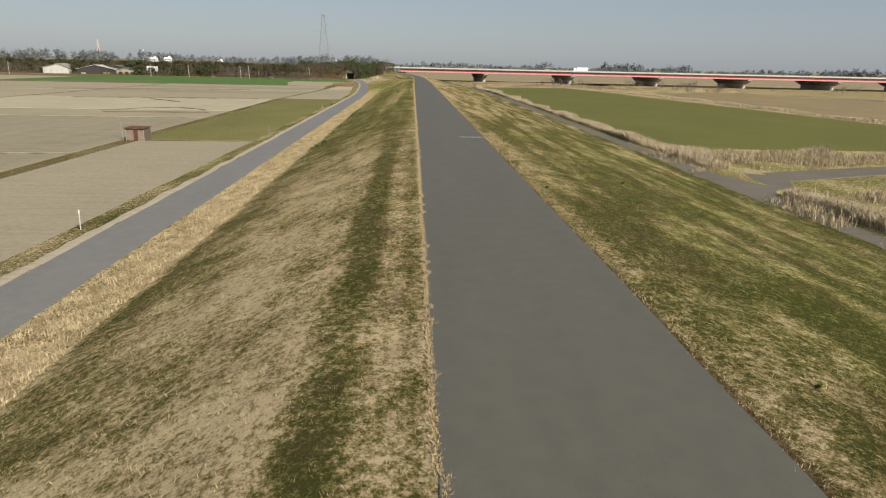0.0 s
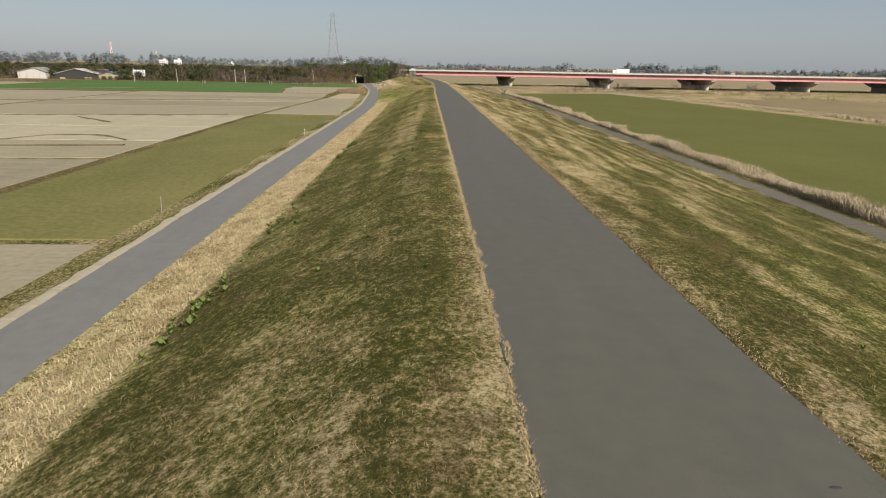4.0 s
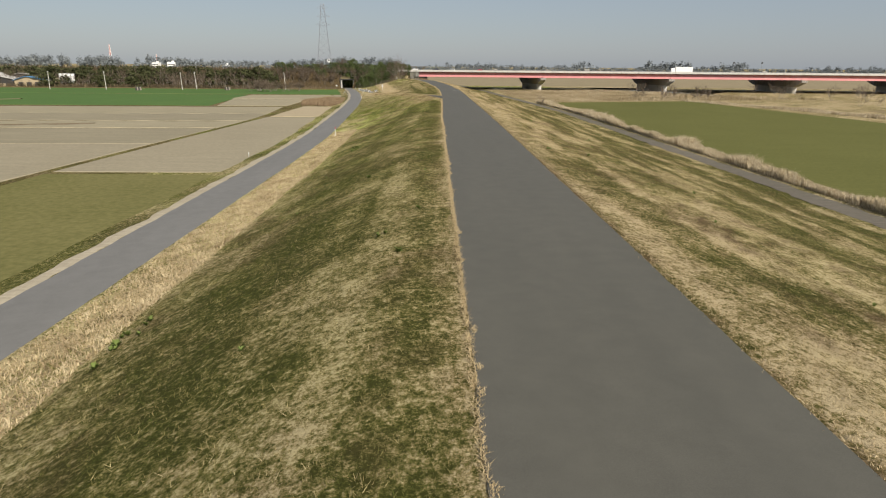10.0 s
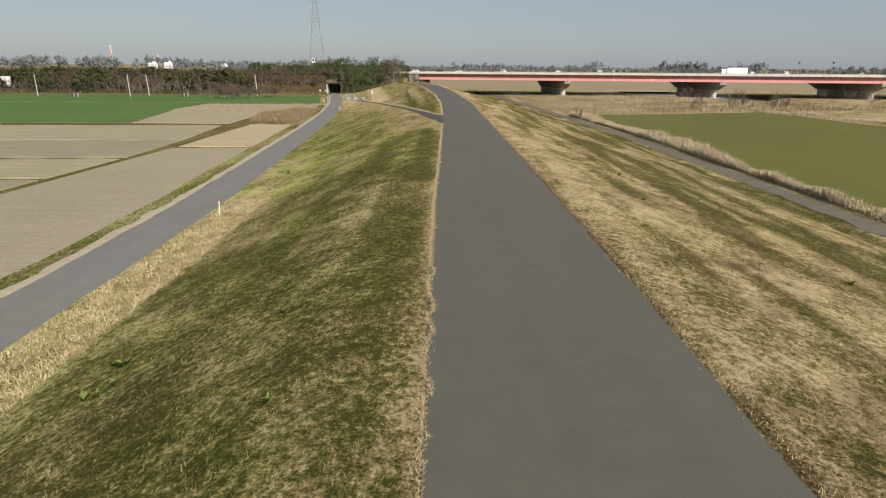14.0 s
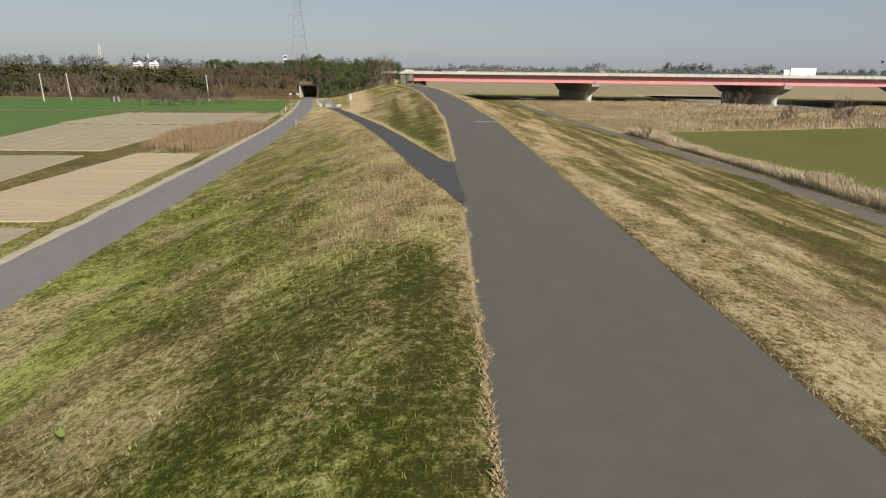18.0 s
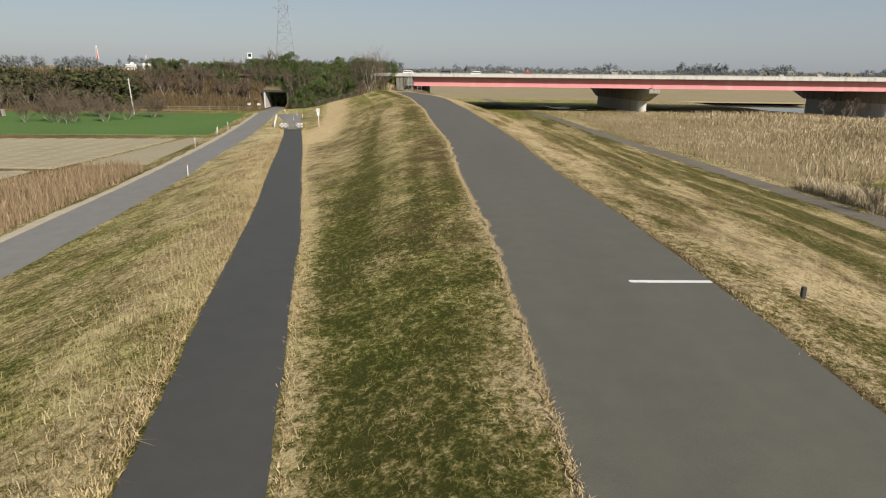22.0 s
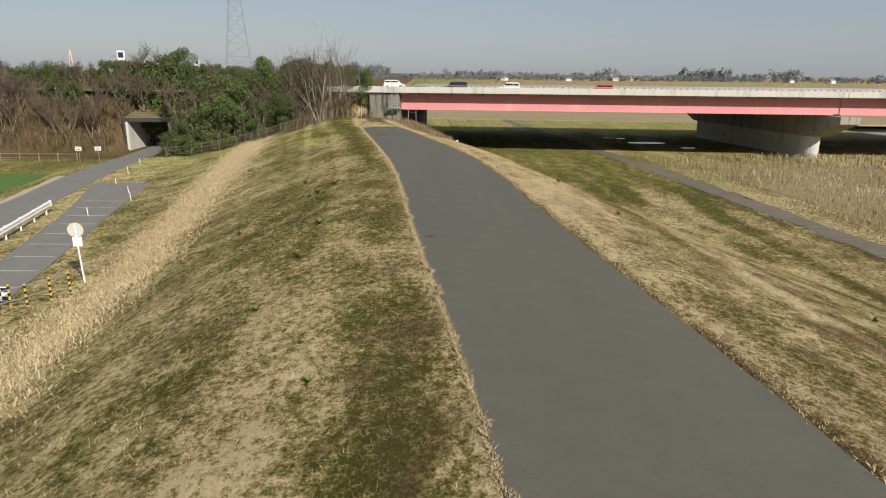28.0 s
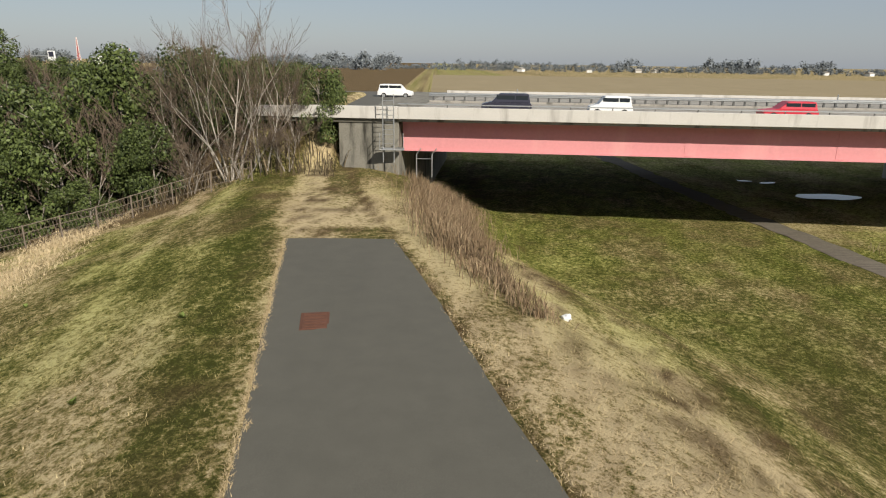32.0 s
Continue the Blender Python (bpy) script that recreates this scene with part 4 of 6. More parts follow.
def lobes(seed, height, width, low=0.06, n=26):
    """Uneven balls of foliage that make up a crown down to the ground."""
    rng = random.Random(seed)
    out = []
    for _ in range(n):
        h = rng.uniform(low, 0.9)
        k = 0.16 + 0.34 * math.sin(math.pi * min(0.97, (h - low + 0.12) / (1.08 - low)))
        a = rng.uniform(0, 2 * math.pi)
        q = rng.uniform(0.35, 1) * k * width
        out.append((q * math.cos(a), q * math.sin(a), h * height, rng.uniform(0.10, 0.19) * width))
    out.append((0, 0, height * 0.9, 0.1 * width))
    return out


EVER = [(trunk_mesh(s, 10, 0.2), leaf_cloud(s, lobes(s, 10, w), n, sz, M_leaf)) for s, w, n, sz in ((1, 9.5, 8000, 0.165), (2, 11.0, 9000, 0.17), (3, 8.5, 7500, 0.16))]
EVER_FAR = [(trunk_mesh(s, 10, 0.2), leaf_cloud(s, lobes(s, 10, w), 900, 0.55, M_leaf_far)) for s, w in ((4, 9.5), (5, 11.0), (6, 8.0))]
BARE_FAR = [bare_tree(s, st, sp, f, 0.035) for s, st, sp, f in ((14, 3, 0.7, 2), (15, 4, 0.7, 2))]
BARE = [bare_tree(s, st, sp, f, th) for s, st, sp, f, th in ((11, 3, 0.6, 3, 0.03), (12, 3, 0.5, 3, 0.03), (13, 4, 0.75, 3, 0.03))]


def plant_tree(meshes, x, y, h, rz, label, group="trees on the motorway bank", name="tree", wide=1.0):
    t = thing(name, label, "tree" if name == "tree" else "shrub", group, at=(x, y, gz(x, y) - 0.1), rz=rz)
    s = h / 10.0
    for nm, me in zip(("trunk", "crown"), meshes):
        part_data(nm, me, t, Matrix.Diagonal((s * wide, s * wide, s, 1)))
    return t


BIG_BARE = [bare_tree(s, st, sp, 3, 0.010, M_bark_pale, ln) for s, st, sp, ln in ((21, 6, 0.62, 0.75), (22, 4, 0.55, 0.3))]
rt = random.Random(5)
GREEN_TREE, BARE_TREE = "dense glossy dark evergreen tree on the motorway bank", "leafless grey-brown tree with pale stems and fine twigs"
for x in np.arange(-24.0, -78, -2.3):
    for row in range(3):
        xx = float(x) + rt.uniform(-1.2, 1.2)
        yy = float(wood_y(xx)) - 8.0 + row * 4.0 + rt.uniform(-1.0, 1.0)
        if abs(xx + 43.2) < 4.6 and yy < 439:
            continue
        top = (2.6, 5.0, 6.4)[row] + rt.uniform(-1.2, 0.8)
        h = max(3.2, top - gz(xx, yy))
        if row == 2:
            plant_tree(rt.choice(EVER), xx + 1.1, yy + 2.2, max(2.6, (top - gz(xx + 1.1, yy + 2.2)) * 0.95), rt.uniform(0, 360), GREEN_TREE, wide=1.1)
        if rt.random() < (0.12, 0.3, 0.75)[row]:
            plant_tree(rt.choice(EVER), xx, yy, h * 0.93, rt.uniform(0, 360), GREEN_TREE, wide=0.9)
        else:
            plant_tree(rt.choice(BARE), xx, yy, h, rt.uniform(0, 360), BARE_TREE, wide=1.15)
# the clump of evergreens before the wood, right of the underpass
for x, y, h in ((-35.0, 425.5, 5.6), (-32.4, 427.0, 6.8), (-29.5, 428.0, 7.6), (-26.3, 430.0, 5.8), (-24.6, 428.6, 5.0), (-33.0, 430.5, 8.0), (-28.0, 432.5, 8.6)):
    plant_tree(rt.choice(EVER), x, y, h, rt.uniform(0, 360), "bright-tipped dense evergreen tree behind the fence", wide=0.9)
for x, y, top in ((-23.4, 434.0, 7.3), (-21.0, 435.6, 6.6)):
    plant_tree(EVER[1], x, y, top - gz(x, y), 70 * x, GREEN_TREE, wide=0.9)
for x, y, h in ((-36.8, 424.0, 3.0), (-34.5, 422.8, 2.6), (-31.5, 424.6, 2.4), (-27.5, 426.6, 2.8)):
    plant_tree(EVER[0], x, y, h, rt.uniform(0, 360), "low grey-green evergreen shrub by the underpass", name="shrub", wide=1.3)
for x, y, h in ((-27.6, 427.4, 6.0), (-31.2, 427.6, 6.6), (-25.2, 430.6, 6.4), (-34.2, 428.0, 6.8)):
    plant_tree(BARE[int(h * 10) % 3], x, y, h, rt.uniform(0, 360), BARE_TREE)
# tall bare trees with tangled brown twigs beside the abutment
for k, (x, y, h, w) in enumerate(((-20.6, 430.4, 9.2, 1.0), (-18.7, 431.2, 8.0, 0.95), (-23.8, 432.4, 7.0, 1.1), (-17.2, 434.0, 5.2, 0.9))):
    plant_tree(BIG_BARE[k % 2], x, y, h, 40 + 97 * k, "tall leafless multi-stemmed tree with tangled brown twigs", wide=w)
for x, y, h in ((-17.6, 436.0, 4.0), (-20.0, 435.6, 4.8), (-22.4, 435.2, 5.0)):
    plant_tree(rt.choice(EVER), x, y, h, rt.uniform(0, 360), GREEN_TREE, wide=0.9)
for x, y, h in ((-19.6, 429.6, 3.2), (-22.4, 428.8, 3.0), (-17.2, 431.0, 3.4)):
    plant_tree(BARE[2], x, y, h, rt.uniform(0, 360), "brown bramble thicket behind the fence", name="shrub", wide=1.4)
plant_tree(EVER[2], -15.6, 434.2, 5.2, 10, "dark evergreen shrub against the abutment", name="shrub", wide=0.8)
for x in np.arange(-78, -335, -2.9):
    for row in range(3):
        xx = float(x) + rt.uniform(-2.0, 2.0)
        yy = float(wood_y(xx)) - 22 + row * 7.5 + rt.uniform(-2, 2)
        h = max(3.6, (0.6, 2.5, 4.0)[row] + rt.uniform(-1.2, 1.0) - gz(xx, yy))
        if rt.random() < (0.2, 0.45, 1.0)[row]:
            plant_tree(rt.choice(EVER_FAR), xx, yy, h, rt.uniform(0, 360), "dull green tree in the roadside belt", wide=1.3)
        else:
            plant_tree(rt.choice(BARE_FAR), xx, yy, h, rt.uniform(0, 360), BARE_TREE, wide=1.35)
for k in range(18):
    x, y = rt.uniform(-76, -57), rt.uniform(384, 402)
    plant_tree(BARE[k % 3], x, y, rt.uniform(3.0, 4.3), rt.uniform(0, 360), "tangled brown leafless thicket at the wheat field's edge", "thicket by the field", "shrub", 1.7)
for x, y, h in ((27.5, 319, 2.6), (74, 347, 4.2), (78, 353, 5.0), (84, 344, 4.6), (70, 357, 3.6), (90, 352, 4.4), (66, 352, 3.0)):
    plant_tree(BARE[0], x, y, h, rt.uniform(0, 360), "small leafless riverside bush", "riverside bushes", "shrub", 1.3)


# ---- grass, straw and reeds ----
def blades(name, x, y, height, width, lean, dry, material, label, category, bend=False, z=None, seed=1, droop=0.0, brown=None, lush=None):
    """Single leaves of grass as one object: a triangle each, or bent in two."""
    rng = np.random.default_rng(seed)
    n = len(x)
    z = (ground_z(x, y) if z is None else z) - 0.01
    a = rng.random(n) * 2 * np.pi
    side = np.stack([np.cos(a), np.sin(a), np.zeros(n)], 1)
    b = rng.random(n) * 2 * np.pi
    out = np.stack([np.cos(b), np.sin(b), np.zeros(n)], 1) * (lean * rng.random(n))[:, None]
    base = np.stack([x, y, z], 1)
    h, w = np.broadcast_to(height, (n,))[:, None], np.broadcast_to(width, (n,))[:, None]
    up = np.array([[0, 0, 1.0]])
    if not bend:
        tip = base + up * h + out * h
        p = np.stack([base - side * w / 2, base + side * w / 2, tip], 1).reshape(-1, 3)
        tr = np.arange(3 * n).reshape(-1, 3)
        at = np.repeat(dry, 3)
    else:
        mid = base + up * h * 0.65 + out * h * 0.35
        tip = base + up * h * (1 - droop) + out * h
        p = np.stack([base - side * w / 2, base + side * w / 2, mid - side * w * 0.42, mid + side * w * 0.42, tip], 1).reshape(-1, 3)
        k = np.arange(n)[:, None] * 5
        tr = np.concatenate([k + [0, 1, 3], k + [0, 3, 2], k + [2, 3, 4]])
        at = np.repeat(dry, 5)
    br = np.zeros(n) if brown is None else brown
    ob = new(name, fast_mesh(name, p, tr, material, [("dry", np.clip(at, 0, 1)), ("brown", np.repeat(br, len(p) // n)), ("lush", np.repeat(np.zeros(n) if lush is None else lush, len(p) // n))]))
    return tagged(ob, label, category, kind="stuff")


def scatter(n, x0, x1, y0, y1, seed):
    rng = np.random.default_rng(seed)
    return rng.uniform(x0, x1, n), rng.uniform(y0, y1, n), rng


def off_paving(x, y, m=0.05):
    hard = ((x > path_l(y) + m) & (x < path_r(y) - m) & (y < 416.4)) | (np.abs(x - road_c(y)) < ROAD_W + 0.1) | ((y > 248) & (y < 404) & (x > branch_l(y) + m) & (x < np.where(y < 260, path_l(y) + 1, branch_r(y) - m))) | (np.abs(x - track_c(y)) < TRACK_W)
    return ~hard


x, y, rng = scatter(1250000, -26, 1, -12, 436, 21)
keep = (x > road_c(y) + ROAD_W + 0.15) & (x < path_l(y) + 0.12 + 0.2 * (y > 416)) & off_paving(x, y)
keep &= rng.random(len(x)) < np.interp(path_l(y) - x, (0, 7, 16), (1, 0.9, 0.55))
x, y = x[keep], y[keep]
d = dryness(x, y)
k = vnoise(x, y, 0.26, 0)
blades("grass", x, y, 0.04 + 0.12 * k * rng.random(len(x)), 0.017, 1.7, d + rng.normal(0, 0.14, len(x)) + (k - 0.5) * 0.95 + 0.06,  M_blade, "short mown winter grass of the landward bank, straw and green", "grass", seed=2, brown=brownness(x, y) * 0.8 * (rng.random(len(x)) < 0.8), lush=lushness(x, y))
x, y, rng = scatter(1250000, -14, 28, -12, 436, 22)
keep = (x > path_r(y) - 0.12) & (x < track_c(y) - TRACK_W) & off_paving(x, y)
keep &= rng.random(len(x)) < np.interp(x - path_r(y), (0, 8, 22), (1, 0.8, 0.45))
x, y = x[keep], y[keep]
d = dryness(x, y)
k = vnoise(x, y, 0.28, 2)
blades("grass", x, y, 0.05 + 0.14 * k * rng.random(len(x)), 0.018, 1.8, d + rng.normal(0, 0.14, len(x)) + (k - 0.5) * 0.95 + 0.06, M_blade, "short mown winter grass of the riverside bank, straw and green", "grass", seed=3, brown=brownness(x, y) * 0.8 * (rng.random(len(x)) < 0.8), lush=lushness(x, y))
# straw belt along the farm road and the later belt on the bank
y = np.random.default_rng(31).uniform(-12, 225, 110000)
rng = np.random.default_rng(32)
x = road_c(y) + ROAD_W + 0.25 + 3.6 * rng.random(len(y)) ** 0.9
blades("straw_belt", x, y, 0.05 + 0.17 * rng.random(len(x)), 0.03, 2.0, 0.80 + rng.normal(0, 0.16, len(x)) + (vnoise(x, y, 0.5, 1) - 0.5) * 0.6, M_belt, "belt of long straw-coloured dead grass beside the farm road", "dead grass", True, seed=4, droop=0.15, brown=0.35 * step(0.55, 0.75, vnoise(x, y, 0.6, 4)))
y = np.random.default_rng(33).uniform(342, 428, 60000)
rng = np.random.default_rng(34)
x = np.interp(y, (330, 372, 426), (-17, -20.5, -27.5)) + rng.normal(0, 1.1, len(y))
keep = off_paving(x, y, -0.1)
blades("straw_belt", x[keep], y[keep], 0.06 + 0.15 * rng.random(keep.sum()), 0.026, 2.0, 0.85 + rng.normal(0, 0.18, keep.sum()), M_belt, "belt of long straw-coloured dead grass low on the bank", "dead grass", True, seed=5, droop=0.15)
# fringes lying over the path's edges
y = np.random.default_rng(35).uniform(-12, 415, 130000)
rng = np.random.default_rng(36)
left = rng.random(len(y)) < 0.68
x = np.where(left, path_l(y) + rng.normal(-0.035, 0.045, len(y)) + 0.05 * (vnoise(y, y * 0, 2.2, 1) - 0.5) + 0.12 * (step(0.7, 0.9, vnoise(y, y * 0, 0.5, 3))), path_r(y) + rng.normal(0.18, 0.12, len(y)))
keep = ~(left & (y > 247.5) & (y < 260)) & (left | (rng.random(len(y)) < 0.55))
blades("straw_fringe", x[keep], y[keep], 0.03 + 0.05 * rng.random(keep.sum()), 0.02, 2.0, 0.95 + rng.normal(0, 0.14, keep.sum()), M_blade, "fringe of dead straw lying over the path's edges", "dead grass", z=np.full(keep.sum(), 0.02) + np.interp(y[keep], (-100, 400, 430), (0, 0, -0.2)), seed=6)
rng = np.random.default_rng(37)
y = rng.uniform(261, 371, 26000)
left = rng.random(len(y)) < 0.5
x = np.where(left, branch_l(y) - 0.08 - np.abs(rng.normal(0, 0.22, len(y))), branch_r(y) + 0.08 + np.abs(rng.normal(0, 0.2, len(y))))
blades("straw_fringe", x, y, 0.05 + 0.12 * rng.random(len(y)), 0.03, 1.4, 0.88 + rng.normal(0, 0.14, len(y)), M_blade, "fringe of dead straw along the ramp's edges", "dead grass", z=branch_z(y) + 0.0, seed=15)
# long dead grass on the spur above the ramp
x, y, rng = scatter(330000, -24, -2, 228, 372, 41)
d = path_l(y) - x
w = np.where(y < 262, np.exp(-(((d - 3.0) / 3.2) ** 2)) * step(238, 248, y), 0) + np.where(y >= 262, step(4.5, 0.5, branch_l(y) - x) * (x < branch_l(y)), 0)
keep = (rng.random(len(x)) < w) & off_paving(x, y, -0.1) & (x > road_c(y) + ROAD_W + 0.3)
x, y = x[keep], y[keep]
blades("long_grass", x, y, 0.14 + 0.24 * rng.random(len(x)), 0.014, 1.9, np.maximum(0.5, dryness(x, y)) + 0.12 + rng.normal(0, 0.22, len(x)) + (vnoise(x, y, 0.6, 1) - 0.5) * 0.5, M_blade, "long unmown dead grass on the spur between road and ramp", "dead grass", True, seed=7, droop=0.6, brown=0.75 * step(0.45, 0.7, vnoise(x, y, 1.1, 5)) * (rng.random(len(x)) < 0.6), lush=lushness(x, y) * 0.3)
# reeds by the riverside track
y = np.random.default_rng(51).uniform(-12, 330, 120000)
rng = np.random.default_rng(52)
thick = 1.0 + 3.4 * vnoise(y, y * 0, 9, 2) ** 1.5 + 3.0 * np.exp(-(((y - 76) / 9) ** 2))
x = track_c(y) + TRACK_W + 0.7 + thick * rng.random(len(y)) ** 1.2
keep = ~((y > 48) & (y < 64) & (x > track_c(y))) & (rng.random(len(y)) < 0.35 + 0.65 * vnoise(y, y * 0, 4, 3))
x, y = x[keep], y[keep]
tall = vnoise(y, y * 0, 5, 4)
blades("reeds", x, y, 0.45 + 1.35 * tall * rng.random(len(x)) ** 1.2 + 0.15 * (y < 110), 0.05, 0.8, 0.74 + rng.normal(0, 0.22, len(x)), M_reed, "pale dry reeds and weeds along the riverside track", "reeds", True, seed=8, droop=0.1)
x, y, rng = scatter(90000, 27.5, 64, 20, 92, 53)
clump = vnoise(x, y, 3.0, 2)
keep = ((y < 52) & (y > 22 + (x - 27) * 0.55) & (y < 47 + (x - 30) * 0.25)) | ((y > 64 + (x - 36) * 0.3) & (y < 80 + (x - 36) * 0.2))
keep &= rng.random(len(x)) < step(0.35, 0.7, clump)
x, y = x[keep] + bend(y[keep]), y[keep]
blades("reeds", x, y, 0.2 + 1.3 * vnoise(x, y, 3.0, 2) * rng.random(len(x)) ** 1.2, 0.05, 0.9, 0.55 + rng.normal(0, 0.25, len(x)), M_reed, "tall golden dry reeds round the turning place", "reeds", True, seed=9, droop=0.08)
x, y, rng = scatter(120000, 20, 140, 318, 432, 54)
keep = (x > track_c(y) + TRACK_W + 0.8) & (rng.random(len(x)) < np.interp(x, (20, 45, 140), (1.0, 0.8, 0.35))) & (rng.random(len(x)) < 0.25 + 0.9 * vnoise(x, y, 7, 1)) & (y > 332 + (x - 30) * 0.28) & (x < river_l(y) - 2)
x, y = x[keep], y[keep]
blades("reeds", x, y, 0.25 + 1.1 * vnoise(x, y, 9, 3) * rng.random(len(x)) + np.interp(x, (20, 60), (0, 0.25)), np.interp(x, (20, 60, 140), (0.035, 0.07, 0.16)), 0.8, 0.45 + rng.normal(0, 0.25, len(x)) + (vnoise(x, y, 10, 5) - 0.5) * 0.6, M_reed, "brown and golden dead weeds and reeds on the river flat", "reeds", True, z=np.full(len(x), RIVER_Z + 0.03), seed=10, droop=0.12)
x, y, rng = scatter(30000, -50, -25, 296, 340, 55)
keep = (x < road_c(y) - ROAD_W - 1.6) & (((x + 35.0) / 7.0) ** 2 + ((y - 317) / 18.0) ** 2 < 0.8 + 0.5 * vnoise(x, y, 4.0, 3))
x, y = x[keep], y[keep]
blades("red_reeds", x, y, 0.5 + 0.7 * rng.random(len(x)), 0.05, 0.4, 0.42 + rng.normal(0, 0.18, len(x)), M_rank, "patch of reddish brown dead reeds in the fields", "reeds", True, z=np.full(len(x), FIELD_Z + 0.02), seed=11, droop=0.1)
# pale reeds along the far edge of the riverside field
rng = np.random.default_rng(58)
y = rng.uniform(84, 345, 26000)
x = np.interp(y, (84, 170, 250, 292, 343), (110, 107, 103.5, 97, 82)) + rng.normal(0, 1.1, len(y)) + bend(y)
blades("reeds", x, y, 0.4 + 0.9 * vnoise(y, y * 0, 6, 2) * rng.random(len(y)), 0.14, 0.6, 0.75 + rng.normal(0, 0.2, len(y)), M_reed, "pale strip of reeds along the river field's edge", "reeds", True, z=np.full(len(y), RIVER_Z), seed=14, droop=0.1)
rq = random.Random(17)
for k in range(34):
    y = rq.uniform(270, 432)
    x = rq.uniform(118, 150) if y < 330 else (float(river_l(y)) + rq.uniform(44, 75) if k % 3 else float(river_l(y)) - rq.uniform(2, 16))
    plant_tree(BARE_FAR[k % 2], x, y, rq.uniform(2.5, 5.0), rq.uniform(0, 360), "tangled grey-brown willow scrub on the river flat", "riverside bushes", "shrub", 1.5)
# rank weeds at the levee's end and undergrowth on the motorway bank
x, y, rng = scatter(60000, -14, 0, 408, 436, 56)
keep = (rng.random(len(x)) < np.exp(-(((x - np.interp(y, (408, 416, 436), (-4.9, -7.2, -7.4))) / np.interp(y, (408, 420, 436), (0.5, 1.4, 1.7))) ** 2)) * off_paving(x, y, -0.5)) & (x > path_r(y) + 0.9)
x, y = x[keep], y[keep]
blades("rank_weeds", x, y, 0.25 + np.interp(y, (408, 418), (0.25, 0.85)) * rng.random(len(x)) * (0.4 + vnoise(x, y, 1.2, 3)), 0.026, 0.9, 0.3 + rng.normal(0, 0.25, len(x)) + (vnoise(x, y, 0.8, 4) - 0.5) * 0.6, M_rank, "rank reddish dead weeds at the levee's end", "dead grass", True, seed=12, droop=0.15)
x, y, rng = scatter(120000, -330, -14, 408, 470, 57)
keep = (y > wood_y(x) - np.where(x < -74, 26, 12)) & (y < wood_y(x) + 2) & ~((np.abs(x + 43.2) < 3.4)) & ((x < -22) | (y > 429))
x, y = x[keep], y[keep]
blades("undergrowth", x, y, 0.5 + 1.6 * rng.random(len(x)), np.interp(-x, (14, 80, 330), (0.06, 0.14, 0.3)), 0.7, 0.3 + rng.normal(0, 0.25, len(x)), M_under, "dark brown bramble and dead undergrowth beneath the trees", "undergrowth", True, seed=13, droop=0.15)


# ---- marks and iron on the path ----
for y in (48.0, 288.0):
    bm = bmesh.new()
    box(bm, (2.05, 0.17, 0.006), (1.03 + float(bend(y)), y, 0.043))
    tagged(part("marking_line", bm, M_line, None), "worn white distance line painted on the path", "road marking", "distance lines")
mh = thing("manhole_cover", "square rusty iron cover set in the asphalt path", "manhole cover", at=(-11.15, 406.6, -0.02), rz=8)
bm = bmesh.new()
box(bm, (0.76, 1.2, 0.03), (0, 0, 0.0), None, 0.008)
part("frame", bm, M_rust, mh)
bm = bmesh.new()
box(bm, (0.64, 1.08, 0.02), (0, 0, 0.018), None, 0.006)
for i in range(-2, 3):
    box(bm, (0.54, 0.04, 0.012), (0, i * 0.2, 0.032))
part("lid", bm, M_rust, mh, "ribbed rusty lid")
for x, y, w in ((1.2, 49.8, 0.09), (1.9, 274, 0.1), (-7.0, 368, 0.16), (-1.8, 106, 0.08), (1.2, 254, 0.1), (-4.9, 375, 0.12), (-9.9, 399, 0.08)):
    bm = bmesh.new()
    bmesh.ops.create_uvsphere(bm, u_segments=8, v_segments=5, radius=w)
    bmesh.ops.scale(bm, vec=(1.3, 0.5, 0.12), verts=bm.verts)
    bmesh.ops.translate(bm, vec=(x + float(bend(y)), y, 0.035 + np.interp(y, (-100, 400, 430), (0, 0, -0.2))), verts=bm.verts)
    tagged(part("leaf_litter", bm, M_dark, None), "small dark scrap lying on the asphalt", "litter", "scraps on the path")


# ---- along the farm road ----
def stake(x, y, h, red=False):
    t = thing("stake", "thin weathered marker stake beside the farm road", "stake", "roadside stakes", at=(x, y, gz(x, y) - 0.05), rz=20)
    bm = bmesh.new()
    rod(bm, (0, 0, -0.2), (0.03, 0.02, h), 0.035, 6)
    part("post", bm, M_white if red else (M_bark if 80 < y < 100 else M_conc_pale), t)
    bm = bmesh.new()
    rod(bm, (0.026, 0.018, h - 0.22), (0.03, 0.02, h + 0.01), 0.04, 6)
    part("cap", bm, M_redpaint if red else (M_bark if 80 < y < 100 else M_white), t)


for x, y, h, r in ((-25.6, 31.3, 1.35, False), (-25.8, 89.2, 1.4, False), (-25.5, 146.6, 1.0, False), (-26.6, 202.5, 0.6, False), (-18.9, 219.8, 1.3, True), (-26.2, 328.5, 1.15, True), (-35.8, 370.7, 1.3, False), (-33.2, 349.8, 1.2, False), (-36.6, 368.4, 1.2, True), (-36.0, 366.2, 1.0, False)):
    stake(x + float(bend(y)), y, h, r)

